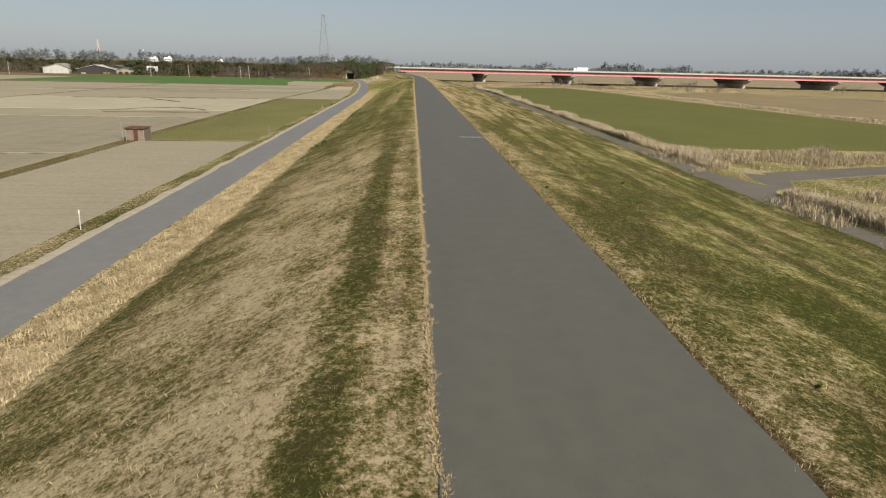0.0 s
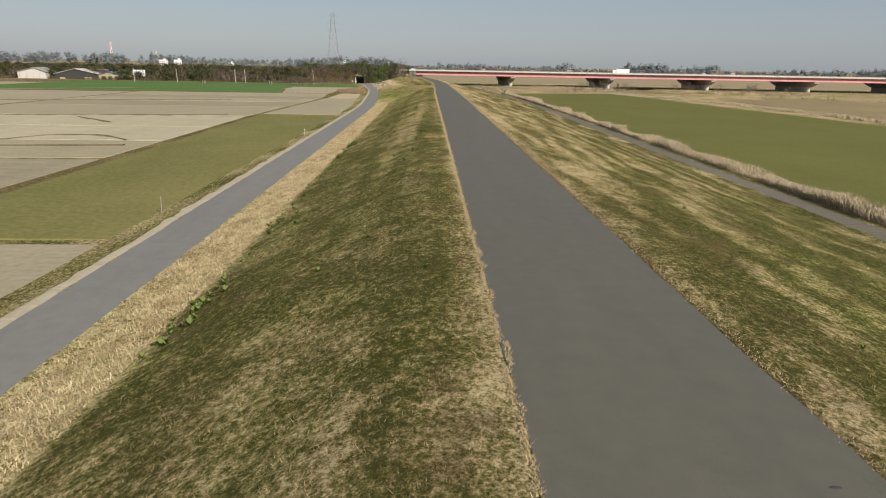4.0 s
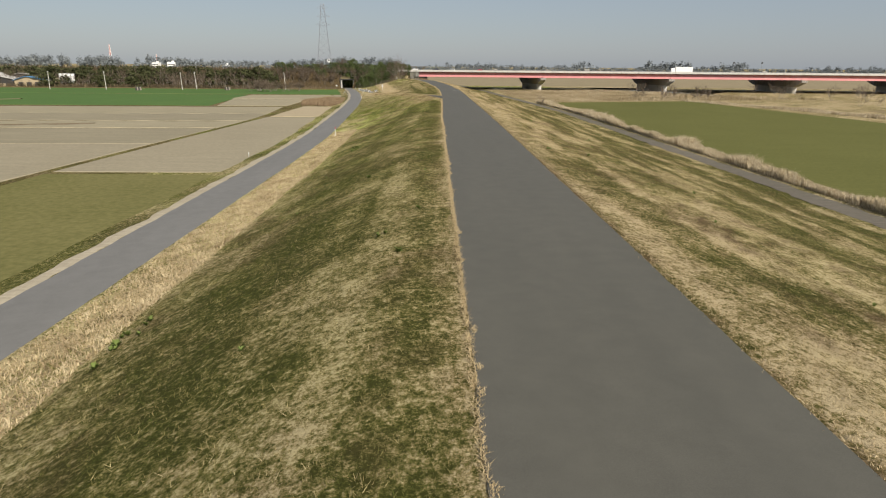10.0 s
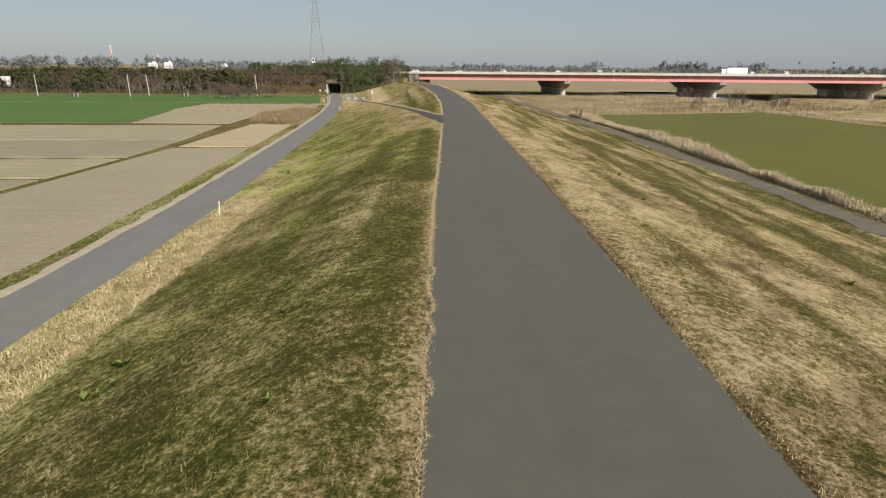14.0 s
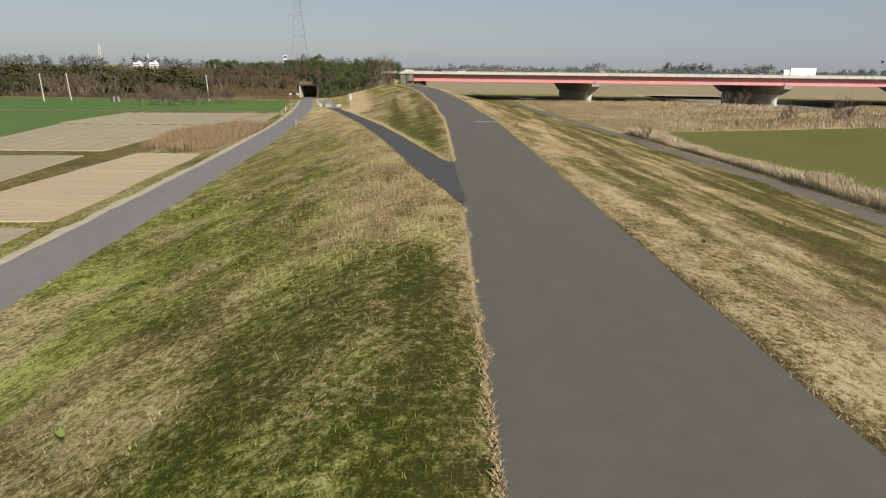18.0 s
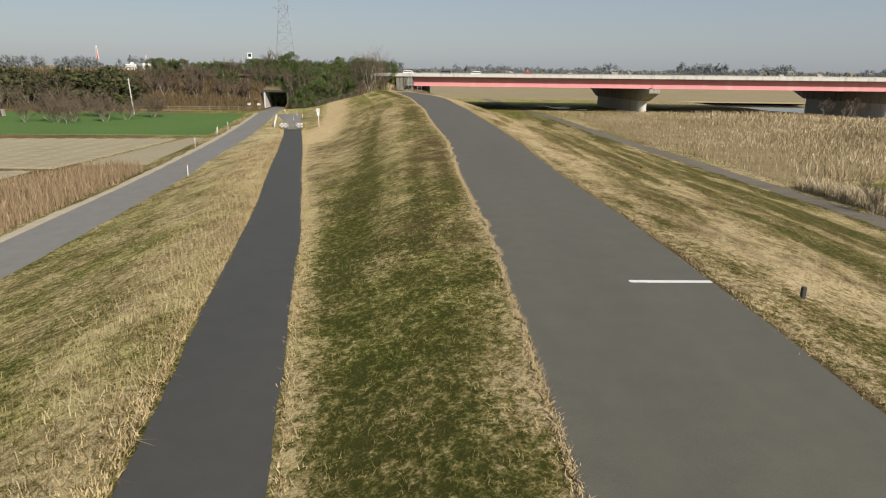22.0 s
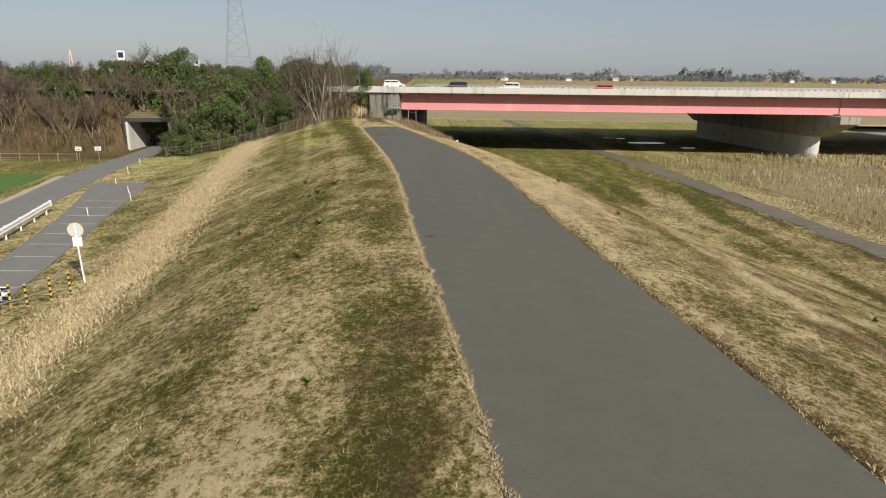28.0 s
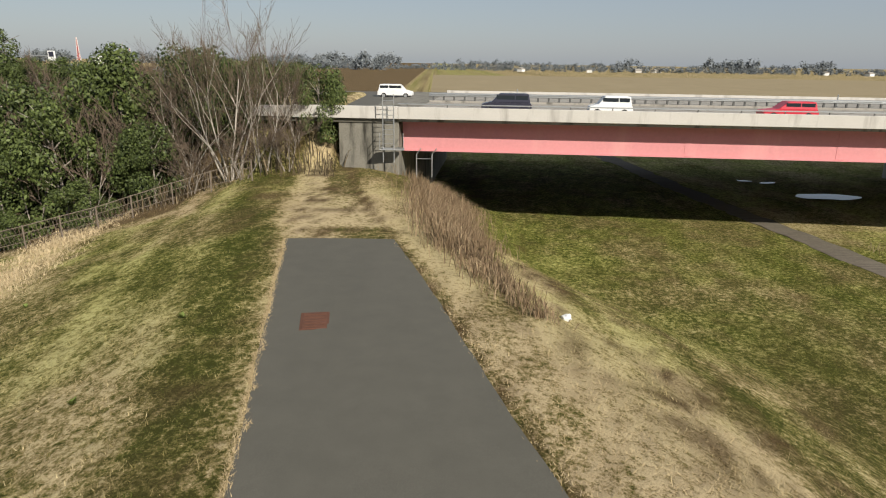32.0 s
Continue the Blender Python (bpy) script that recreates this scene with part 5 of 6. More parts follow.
shed = thing("field_shed", "small weathered board shed with a rust-red door in the fields", "shed", at=(-43.2, 81.7, FIELD_Z), rz=-8)
bm = bmesh.new()
for i in range(9):
    if i not in (4, 5):
        box(bm, (0.27, 0.04, 1.65), (-1.12 + i * 0.28, -0.9, 0.85), None, 0.008)
part("front_boards", bm, plain("weathered_boards", (0.24, 0.19, 0.15), 0.9, vary=0.3, scale=4), shed)
for sx in (-1.28, 1.28):
    bm = bmesh.new()
    for i in range(6):
        box(bm, (0.04, 0.29, 1.65), (sx, -0.75 + i * 0.3, 0.85), None, 0.008)
    part("side_boards", bm, M_twig, shed)
bm = bmesh.new()
box(bm, (0.6, 0.05, 1.55), (0.14, -0.93, 0.8), None, 0.01)
part("door", bm, M_rust, shed, "rust-red metal door")
bm = bmesh.new()
box(bm, (2.9, 2.2, 0.06), (0, 0, 1.74), pose(0, 0, 0, 3, 0, 0), 0.01)
part("roof", bm, M_rust, shed)
for sx in (-1.28, 1.28):
    bm = bmesh.new()
    box(bm, (0.1, 0.1, 1.7), (sx, -0.93, 0.85), None, 0.01)
    part("corner_post", bm, M_bark, shed)
bm = bmesh.new()
rod(bm, (-1.9, -0.4, -0.2), (-2.25, -0.4, 3.6), 0.06, 7, 0.04)
pole = part("pole", bm, M_bark, None)
pole.matrix_basis = pose(-43.2, 81.7, FIELD_Z)
tagged(pole, "bare leaning wooden pole beside the field shed", "pole")

# farm sheds far across the fields
def prism(bm, outline, y0, y1):
    """A solid with one outline in x and z, drawn out along y."""
    rings = [[bm.verts.new((x, y, z)) for x, z in outline] for y in (y0, y1)]
    n = len(outline)
    for i in range(n):
        bm.faces.new((rings[0][i], rings[0][(i + 1) % n], rings[1][(i + 1) % n], rings[1][i]))
    bm.faces.new(rings[0][::-1])
    bm.faces.new(rings[1])
    bmesh.ops.recalc_face_normals(bm, faces=bm.faces)


def farm_building(x, y, w, depth, eave, ridge, peak, roof, wall, doors, label):
    """A shed whose gable looks over the fields; peak says where its ridge stands across the width."""
    b = thing("farm_building", label, "building", "farm sheds across the fields", at=(x, y, FIELD_Z), rz=3)
    px = (peak - 0.5) * w
    bm = bmesh.new()
    prism(bm, [(-w / 2, -0.2), (w / 2, -0.2), (w / 2, eave), (px, ridge), (-w / 2, eave)], -depth / 2, depth / 2)
    part("wall", bm, wall, b)
    for side in (-1, 1):
        ex = side * (w / 2 + 0.5)
        slope = (ridge - eave) / (side * w / 2 - px)
        ez = ridge - slope * (ex - px)
        bm = bmesh.new()
        prism(bm, [(px, ridge + 0.05), (ex, ez + 0.05), (ex, ez + 0.25), (px, ridge + 0.25)], -depth / 2 - 0.7, depth / 2 + 0.7)
        part("roof", bm, roof, b)
    # solid plates stand in for openings; dark ones paint the shade within
    for dx, dw, dh in doors:
        bm = bmesh.new()
        box(bm, (dw, 0.16, dh), (dx, -depth / 2 - 0.05, dh / 2 - 0.1))
        part("opening_plate", bm, M_dark if wall is not M_dark else M_soil_pale, b)


M_blue_roof = plain("blue_sheet_roof", (0.08, 0.2, 0.34), 0.6, vary=0.15)
farm_building(-230, 436, 15.5, 13, 3.7, 6.0, 0.6, M_conc, M_conc_pale, (), "pale farm barn with a lopsided gable over the fields")
# dark wall colour of the next sheds paints the shade of open fronts
farm_building(-212, 447, 34, 9, 4.6, 6.3, 0.2, M_dark, M_dark, (), "long dark farm shed behind the barns")
farm_building(-205, 436, 24, 12, 2.8, 5.6, 0.47, M_conc_pale, M_dark, ((-8, 3, 1.0), (6, 4, 1.2)), "wide low livestock shed with a pale roof")
farm_building(-192.5, 444, 20, 8, 3.6, 5.4, 0.3, M_conc, M_dark, (), "grey-roofed farm shed beside the livestock shed")
farm_building(-185.5, 434, 13.5, 9, 2.6, 4.2, 0.4, M_blue_roof, M_soil_pale, ((-4, 2.2, 1.9), (-0.5, 2.2, 1.9), (3.4, 2.6, 2.0)), "small farm shed with blue sheet roof and tan wall")
farm_building(-176.6, 435, 4.2, 5, 3.0, 3.2, 0.5, M_soil, M_soil_pale, (), "small tan store beside the feed silos")
for k in range(4):
    s = thing("feed_silo", "white feed silo on legs beside the farm sheds", "silo", "feed silos", at=(-173.6 + k * 1.9, 434 - k * 0.4, FIELD_Z))
    bm = bmesh.new()
    bmesh.ops.create_cone(bm, cap_ends=True, segments=12, radius1=0.9, radius2=0.9, depth=3.2, matrix=pose(0, 0, 4.0))
    part("tank", bm, M_white, s)
    bm = bmesh.new()
    bmesh.ops.create_cone(bm, cap_ends=True, segments=12, radius1=0.2, radius2=0.9, depth=1.2, matrix=pose(0, 0, 1.85))
    part("hopper", bm, M_white, s)
    for a in range(4):
        bm = bmesh.new()
        rod(bm, (0.7 * math.cos(a * 1.57 + 0.8), 0.7 * math.sin(a * 1.57 + 0.8), -0.1), (0.7 * math.cos(a * 1.57 + 0.8), 0.7 * math.sin(a * 1.57 + 0.8), 2.6), 0.06, 5)
        part("leg", bm, M_steel, s)
for x, y, lean in ((-101.9, 403.4, -0.5), (-136, 397, -0.3), (-105.5, 397, -0.3), (-158, 396, 0.1), (-236, 390, 0.1), (-66, 407, -0.4)):
    p = thing("utility_pole", "slender grey concrete utility pole before the trees", "utility pole", "poles along the wood", at=(x, y, FIELD_Z))
    bm = bmesh.new()
    rod(bm, (0, 0, -0.3), (lean, 0, 7.2), 0.15, 8, 0.1)
    part("shaft", bm, M_conc_pale, p)
    bm = bmesh.new()
    box(bm, (0.9, 0.08, 0.08), (lean * 0.95, 0, 6.8), None, 0.01)
    part("crossarm", bm, M_steel, p)
for x, y in ((-88.0, 399), (-121, 392)):
    t = thing("timber_stack", "small dark stack of boards at the field's edge", "stack", "stacks by the field", at=(x, y, FIELD_Z))
    for k in range(4):
        bm = bmesh.new()
        box(bm, (0.5, 0.5, 1.5 - 0.2 * (k % 2)), (-0.9 + 0.6 * k, 0, 0.7), pose(0, 0, 0, 0, 4 - 3 * k, 0), 0.03)
        part("board", bm, M_bark if k % 2 else M_dark, t)


# ---- gate, lot and underpass ----
def barrier(x, y, rz):
    t = thing("barricade", "low steel barricade with a black and white chequered board", "barricade", "barricades across the ramp", at=(x, y, ROAD_Z + 0.02), rz=rz)
    for sx in (-0.7, 0.7):
        bm = bmesh.new()
        rod(bm, (sx, 0, -0.1), (sx, 0, 1.0), 0.05, 8)
        post = part("post", bm, M_yellow, t)
        for z in (0.2, 0.5, 0.8):
            bm = bmesh.new()
            rod(bm, (sx, 0, z), (sx, 0, z + 0.14), 0.054, 8)
            part("band", bm, M_black, post)
    for z in (0.3, 0.88):
        bm = bmesh.new()
        rod(bm, (-0.7, 0, z), (0.7, 0, z), 0.03, 8)
        part("rail", bm, M_white, t)
    for i in range(5):
        for j in range(3):
            bm = bmesh.new()
            box(bm, (0.26, 0.02, 0.18), (-0.53 + i * 0.265, -0.035, 0.4 + j * 0.185))
            part("plate", bm, M_white if (i + j) % 2 else M_black, t)


barrier(-27.7, 371.8, -4)
barrier(-25.25, 372.0, -4)
rail = thing("pipe_fence", "low pipe fence with yellow and black striped posts", "fence", at=(-24.0, 371.6, ROAD_Z))
ends = [Vector((0.1, 0.4, 0)), Vector((0.6, 1.3, 0)), Vector((1.0, 2.1, 0))]
for e in ends:
    bm = bmesh.new()
    rod(bm, e - Vector((0, 0, 0.1)), e + Vector((0, 0, 1.05)), 0.045, 8)
    post = part("post", bm, M_yellow, rail, "yellow and black striped post")
    for z in (0.1, 0.35, 0.6, 0.85):
        bm = bmesh.new()
        rod(bm, e + Vector((0, 0, z)), e + Vector((0, 0, z + 0.12)), 0.049, 8)
        part("band", bm, M_black, post)
for z in (0.45, 0.95):
    bm = bmesh.new()
    rod(bm, ends[0] + Vector((-0.6, -0.9, z)), ends[2] + Vector((0, 0, z)), 0.025, 6)
    part("rail", bm, M_steel, rail)
bol = thing("bollard", "stout rubber bollard with black and yellow bands", "bollard", at=(-24.5, 370.9, ROAD_Z + 0.02))
bm = bmesh.new()
bmesh.ops.create_cone(bm, cap_ends=True, segments=14, radius1=0.16, radius2=0.14, depth=0.95, matrix=pose(0, 0, 0.47))
part("shaft", bm, M_black, bol)
for z in (0.2, 0.45, 0.7):
    bm = bmesh.new()
    bmesh.ops.create_cone(bm, cap_ends=True, segments=14, radius1=0.165, radius2=0.16, depth=0.1, matrix=pose(0, 0, z))
    part("band", bm, M_yellow, bol)
bm = bmesh.new()
bmesh.ops.create_cone(bm, cap_ends=True, segments=14, radius1=0.26, radius2=0.22, depth=0.05, matrix=pose(0, 0, 0.02))
part("base", bm, M_conc_pale, bol)

sign = thing("road_sign", "round sign seen from behind on a white pole", "road sign", at=(-22.9, 374.8, gz(-22.9, 374.8)), rz=10)
bm = bmesh.new()
rod(bm, (0, 0, -0.2), (-0.12, 0, 2.75), 0.04, 10)
part("pole", bm, M_white, sign)
bm = bmesh.new()
bmesh.ops.create_cone(bm, cap_ends=True, segments=24, radius1=0.34, radius2=0.34, depth=0.02, matrix=pose(-0.11, 0.07, 2.5, 90, 0, 0))
disc = part("disc", bm, M_conc_pale, sign, "pale grey back of the round plate")
bm = bmesh.new()
bmesh.ops.create_cone(bm, cap_ends=False, segments=24, radius1=0.345, radius2=0.345, depth=0.035, matrix=pose(-0.11, 0.07, 2.5, 90, 0, 0))
part("rim", bm, M_redpaint, disc)
bm = bmesh.new()
box(bm, (0.4, 0.02, 0.45), (-0.09, 0.06, 1.95), None, 0.006)
part("plate", bm, M_white, sign)

guard = thing("guardrail", "white steel guardrail along the farm road", "guardrail", at=(0, 0, ROAD_Z))
ga, gb = Vector((-29.6, 373.5, 0)), Vector((-33.4, 391.0, 0))
gd = gb - ga
for k in range(8):
    p = ga + gd * (k + 0.3) / 7.6
    bm = bmesh.new()
    rod(bm, p - Vector((0, 0, 0.2)), p + Vector((0, 0, 0.82)), 0.06, 8)
    part("post", bm, M_white, guard)
bm = bmesh.new()
side = Vector((gd.y, -gd.x, 0)).normalized()
rings = []
for p in (ga, gb):
    rings.append([p + side * o + Vector((0, 0, z)) for o, z in ((0.08, 0.42), (0.16, 0.5), (0.16, 0.57), (0.1, 0.62), (0.16, 0.68), (0.16, 0.76), (0.08, 0.83), (0.07, 0.83), (0.07, 0.42))])
loft(bm, [[tuple(q) for q in r] for r in rings])
bmesh.ops.recalc_face_normals(bm, faces=bm.faces)
part("beam", bm, M_white, guard)
for end in (ga, gb):
    bm = bmesh.new()
    rod(bm, end + side * 0.1 + Vector((0, 0, 0.4)), end + side * 0.1 + Vector((0, 0, 0.85)), 0.09, 10)
    part("end_cap", bm, M_white, guard)

for k in range(9):
    y = 374.5 + k * 2.55
    a, b = float(branch_l(y)) + 0.5, float(branch_r(y)) - 0.2
    bm = bmesh.new()
    box(bm, (b - a, 0.11, 0.006), ((a + b) / 2, y, ROAD_Z + 0.05))
    tagged(part("marking_line", bm, M_faded, None), "faded white cross line painted on the lot", "road marking", "lot lines")
for x, y, h in ((-30.0, 389.5, 1.0), (-31.2, 398.5, 0.9), (-29.5, 395.0, 1.0), (-35.8, 409.0, 1.0), (-37.6, 416.0, 0.9), (-34.0, 402.5, 0.8)):
    t = thing("delineator", "slim white delineator post with a reddish top", "delineator post", "posts round the lot", at=(x, y, gz(x, y)))
    bm = bmesh.new()
    rod(bm, (0, 0, -0.1), (-0.05, 0, h * 0.85), 0.028, 8)
    part("post", bm, M_white, t)
    bm = bmesh.new()
    rod(bm, (-0.045, 0, h * 0.85 - 0.12), (-0.05, 0, h * 0.85 + 0.01), 0.032, 8)
    part("band", bm, M_redpaint, t)

portal = thing("underpass", "concrete box underpass through the motorway bank, dark inside", "underpass", at=(-43.2, 432.6, ROAD_Z - 0.6))
# left wall takes paler concrete, so its sunlit look is partly colour
for sx in (-1, 1):
    bm = bmesh.new()
    box(bm, (0.4, 32, 4.0), (sx * 2.8, 16, 1.8))
    part("side_wall", bm, M_conc_pale if sx < 0 else M_conc, portal)
bm = bmesh.new()
box(bm, (6.2, 32, 0.5), (0, 16, 3.95))
part("roof_slab", bm, M_conc, portal)
bm = bmesh.new()
box(bm, (6.6, 0.5, 0.5), (0, 0.2, 3.95), None, 0.03)
part("headwall", bm, M_dark, portal, "dark weathered headwall")
bm = bmesh.new()
loft(bm, [[(x2, 0.5, 4.15), (x2, 4.0, 4.9), (x2, 11.0, 8.0), (x2, 32.0, 8.0), (x2, 32.0, 4.15)] for x2 in (-3.3, 3.3)])
bmesh.ops.recalc_face_normals(bm, faces=bm.faces)
part("earth_fill", bm, M_bund, portal)
# added dark plate shuts the far end, painting the shade inside
bm = bmesh.new()
box(bm, (5.2, 0.3, 3.7), (0, 31.5, 1.85))
part("dark_end_plate", bm, M_dark, portal)
for sx in (-1, 1):
    bm = bmesh.new()
    box(bm, (0.35, 1.2, 4.2), (sx * 3.1, 0.5, 1.7), None, 0.04)
    part("jamb", bm, M_dark, portal)


for x2, y2, z2, h2, kind in ((-42.0, 428.5, 0.2, 4.2, 2), (-38.6, 429.0, 0.3, 4.0, 1), (-40.4, 432.0, 1.8, 5.5, 0), (-42.5, 434.5, 3.0, 5.0, 2), (-38.0, 435.0, 3.2, 5.2, 0), (-43.8, 427.0, -2.0, 3.6, 1), (-36.9, 427.2, -2.0, 4.0, 0)):
    t = plant_tree(BARE[kind] if kind else EVER[0], x2, y2, h2, x2 * 77, "tangled shrub hanging over the underpass headwall", "shrubs over the underpass", "shrub", 1.2)
    t.location.z = z2 + 0.3
    t.location.x -= 2.9
    t.location.y += 7.2


M_fence = plain("weathered_fence", (0.19, 0.155, 0.12), 0.85, 0.2, vary=0.25, scale=8)


def wire_fence(points, gap, h, label, group, wires=(0.35, 0.75, 1.1), mat=None, mesh=False):
    t = thing("fence", label, "fence", group)
    mat = mat or M_steel
    pts = [Vector((x, y, gz(x, y))) for x, y in points]
    last = None
    for a, b in zip(pts, pts[1:]):
        n = max(1, round((b - a).length / gap))
        for k in range(n):
            p = a + (b - a) * k / n
            p.z = gz(p.x, p.y)
            bm = bmesh.new()
            rod(bm, p - Vector((0, 0, 0.2)), p + Vector((0, 0, h)), 0.04, 6)
            part("post", bm, mat, t)
            if last is not None:
                bm = bmesh.new()
                for w in wires:
                    rod(bm, last + Vector((0, 0, w * h / 1.15)), p + Vector((0, 0, w * h / 1.15)), 0.016 if w < 1.0 else 0.025, 4)
                if mesh:
                    d = p - last
                    for i in range(9):
                        u, v = i / 9, (i + 1.6) / 9
                        rod(bm, last + d * u, last + d * min(1, v) + Vector((0, 0, h * 0.95)), 0.006, 3)
                        rod(bm, last + d * min(1, v), last + d * u + Vector((0, 0, h * 0.95)), 0.006, 3)
                part("wire", bm, mat, t)
            last = p
    return t


wire_fence([(-37.0, 421.8), (-29.3, 423.4), (-24.4, 425.2), (-20.8, 427.4), (-16.5, 429.0)], 2.1, 1.25, "chain-link fence with brownish weathered posts along the motorway bank", "fences", mat=M_fence, mesh=True)
wire_fence([(-88.0, 414.0), (-60.0, 421.5), (-44.8, 421.3)], 2.3, 1.0, "low wooden post fence before the wood", "fences", (0.5, 1.0), M_bark)
for x, y in ((-46.5, 421.0), (-44.4, 421.2)):
    t = thing("notice_board", "small white notice board on the fence by the underpass", "notice", "notices", at=(x, y, ROAD_Z))
    bm = bmesh.new()
    box(bm, (0.7, 0.04, 0.45), (0, -0.08, 0.95), None, 0.01)
    board = part("board", bm, M_white, t)
    bm = bmesh.new()
    for i in range(2):
        box(bm, (0.5, 0.01, 0.06), (0, -0.106, 1.04 - i * 0.16))
    part("text_bar", bm, M_black, board)
    bm = bmesh.new()
    rod(bm, (0, 0, -0.6), (0, 0, 1.1), 0.03, 6)
    part("stake", bm, M_bark, t)

# ---- abutment ironwork ----
cage = thing("access_ladder", "galvanised access ladder with a safety cage on the abutment", "ladder", at=(-11.0, 432.5, -0.35))
for sx in (-0.35, 0.35):
    bm = bmesh.new()
    rod(bm, (sx, 0, 0.6), (sx, 0, 4.9), 0.035, 6)
    part("stile", bm, M_steel, cage)
for k in range(11):
    bm = bmesh.new()
    rod(bm, (-0.35, 0, 1.5 + k * 0.3), (0.35, 0, 1.5 + k * 0.3), 0.018, 5)
    part("rung", bm, M_steel, cage)
bm = bmesh.new()
box(bm, (1.6, 0.9, 0.08), (0.2, 0.2, 1.45), None, 0.01)
part("platform", bm, M_steel, cage)
for sx in (-0.55, 0.95):
    bm = bmesh.new()
    for z in (1.9, 2.4):
        rod(bm, (sx, -0.2, z), (sx, 0.6, z), 0.02, 5)
    rod(bm, (sx, -0.2, 1.45), (sx, -0.2, 2.5), 0.025, 6)
    part("handrail", bm, M_steel, cage)
cab = thing("bracket", "angled steel fence bracket under the girder end", "bracket", at=(-9.2, 432.6, -0.4))
for dx in (0, 1.0):
    bm = bmesh.new()
    rod(bm, (dx, 0, -0.3), (dx, 0, 1.2), 0.04, 6)
    rod(bm, (dx, 0, 1.2), (dx + 0.3, -0.2, 1.6), 0.035, 6)
    part("post", bm, M_steel, cab)
bm = bmesh.new()
rod(bm, (0, 0, 0.9), (1.0, 0, 0.9), 0.02, 5)
part("rail", bm, M_steel, cab)


# ---- vehicles on the bridge ----
def vehicle(name, label, s, y, length, height, paint, boxy, heading=1):
    """A car on the deck; s: metres along the bridge, y: across it."""
    p = B0 + BX * s + BN * y
    t = thing(name, label, "car" if name == "car" else "truck", "vehicles on the bridge", at=(p.x, p.y, GT - 0.12), rz=math.degrees(math.atan2(BX.y, BX.x)) + (180 if heading > 0 else 0))
    w, L, H = 1.45, length, height
    prof = [(-0.5, 0.2), (-0.5, 0.5), (-0.46, 0.58), (0.22 if not boxy else 0.3, 0.6), (0.5, 0.48), (0.5, 0.2)]
    bm = bmesh.new()
    loft(bm, [[(x * L, sy * w / 2, z * H) for x, z in prof] for sy in (-1, 1)])
    bmesh.ops.recalc_face_normals(bm, faces=bm.faces)
    bmesh.ops.bevel(bm, geom=bm.edges[:], offset=0.05, segments=2, affect="EDGES")
    part("body", bm, paint, t)
    cabin = [(-0.47, 0.57), (-0.44, 0.97), (-0.38, 1.0), (0.05 if not boxy else 0.14, 1.0), (0.24 if not boxy else 0.3, 0.58)]
    bm = bmesh.new()
    loft(bm, [[(x * L, sy * w * (0.48 if z < 0.7 else 0.42), z * H) for x, z in cabin] for sy in (-1, 1)])
    bmesh.ops.recalc_face_normals(bm, faces=bm.faces)
    bmesh.ops.bevel(bm, geom=bm.edges[:], offset=0.03, segments=1, affect="EDGES")
    cab2 = part("cabin", bm, paint, t)
    for sy in (-1, 1):
        for xa, xb in ((-0.42, -0.18), (-0.16, 0.1 if not boxy else 0.2)):
            bm = bmesh.new()
            box(bm, ((xb - xa) * L, 0.02, 0.27 * H), ((xa + xb) / 2 * L, sy * w * 0.452, 0.78 * H))
            part("window", bm, M_glass, cab2)
    for xw in (-0.31, 0.32):
        for sy in (-1, 1):
            bm = bmesh.new()
            bmesh.ops.create_cone(bm, cap_ends=True, segments=14, radius1=0.27, radius2=0.27, depth=0.16, matrix=pose(xw * L, sy * (w / 2 - 0.06), 0.27, 90, 0, 0))
            wheel = part("wheel", bm, M_black, t)
            bm = bmesh.new()
            bmesh.ops.create_cone(bm, cap_ends=True, segments=10, radius1=0.16, radius2=0.16, depth=0.18, matrix=pose(xw * L, sy * (w / 2 - 0.06), 0.27, 90, 0, 0))
            part("rim", bm, M_steel, wheel)
    bm = bmesh.new()
    box(bm, (0.05, w * 0.8, 0.08), (-0.5 * L, 0, 0.42 * H), None, 0.01)
    part("tail_light", bm, M_redpaint, t)
    return t


M_glass = plain("dark_car_glass", (0.02, 0.025, 0.03), 0.1, vary=0.1, bumps=0, spec=0.6)
M_carred = plain("red_car_paint", (0.5, 0.03, 0.05), 0.3, vary=0.05, bumps=0, spec=0.5)
M_cardark = plain("dark_car_paint", (0.03, 0.03, 0.045), 0.3, vary=0.05, bumps=0, spec=0.5)
vehicle("car", "dark blue-black van driving along the bridge", 7.0, 7.4, 3.7, 1.5, M_cardark, True)
vehicle("car", "small white boxy car driving along the bridge", 14.6, 7.4, 3.1, 1.45, M_white, True)
vehicle("car", "low bright red car driving along the bridge", 27.2, 7.4, 3.8, 1.3, M_carred, False)
vehicle("car", "white car on the far carriageway", -4.4, 26.0, 3.6, 1.4, M_white, True, -1)
truck = thing("truck", "white box lorry on the bridge", "truck", "vehicles on the bridge", at=tuple(B0 + BX * 120 + BN * 7.4 + Vector((0, 0, GT - 0.1))), rz=math.degrees(math.atan2(BX.y, BX.x)) + 180)
bm = bmesh.new()
box(bm, (7.6, 2.3, 2.3), (-0.6, 0, 1.95), None, 0.05)
part("box_body", bm, M_white, truck)
bm = bmesh.new()
box(bm, (1.9, 2.2, 2.1), (4.3, 0, 1.5), None, 0.15)
cab3 = part("cab", bm, M_white, truck)
bm = bmesh.new()
box(bm, (0.05, 1.9, 0.8), (5.26, 0, 1.95), None, 0.01)
part("windscreen", bm, M_glass, cab3)
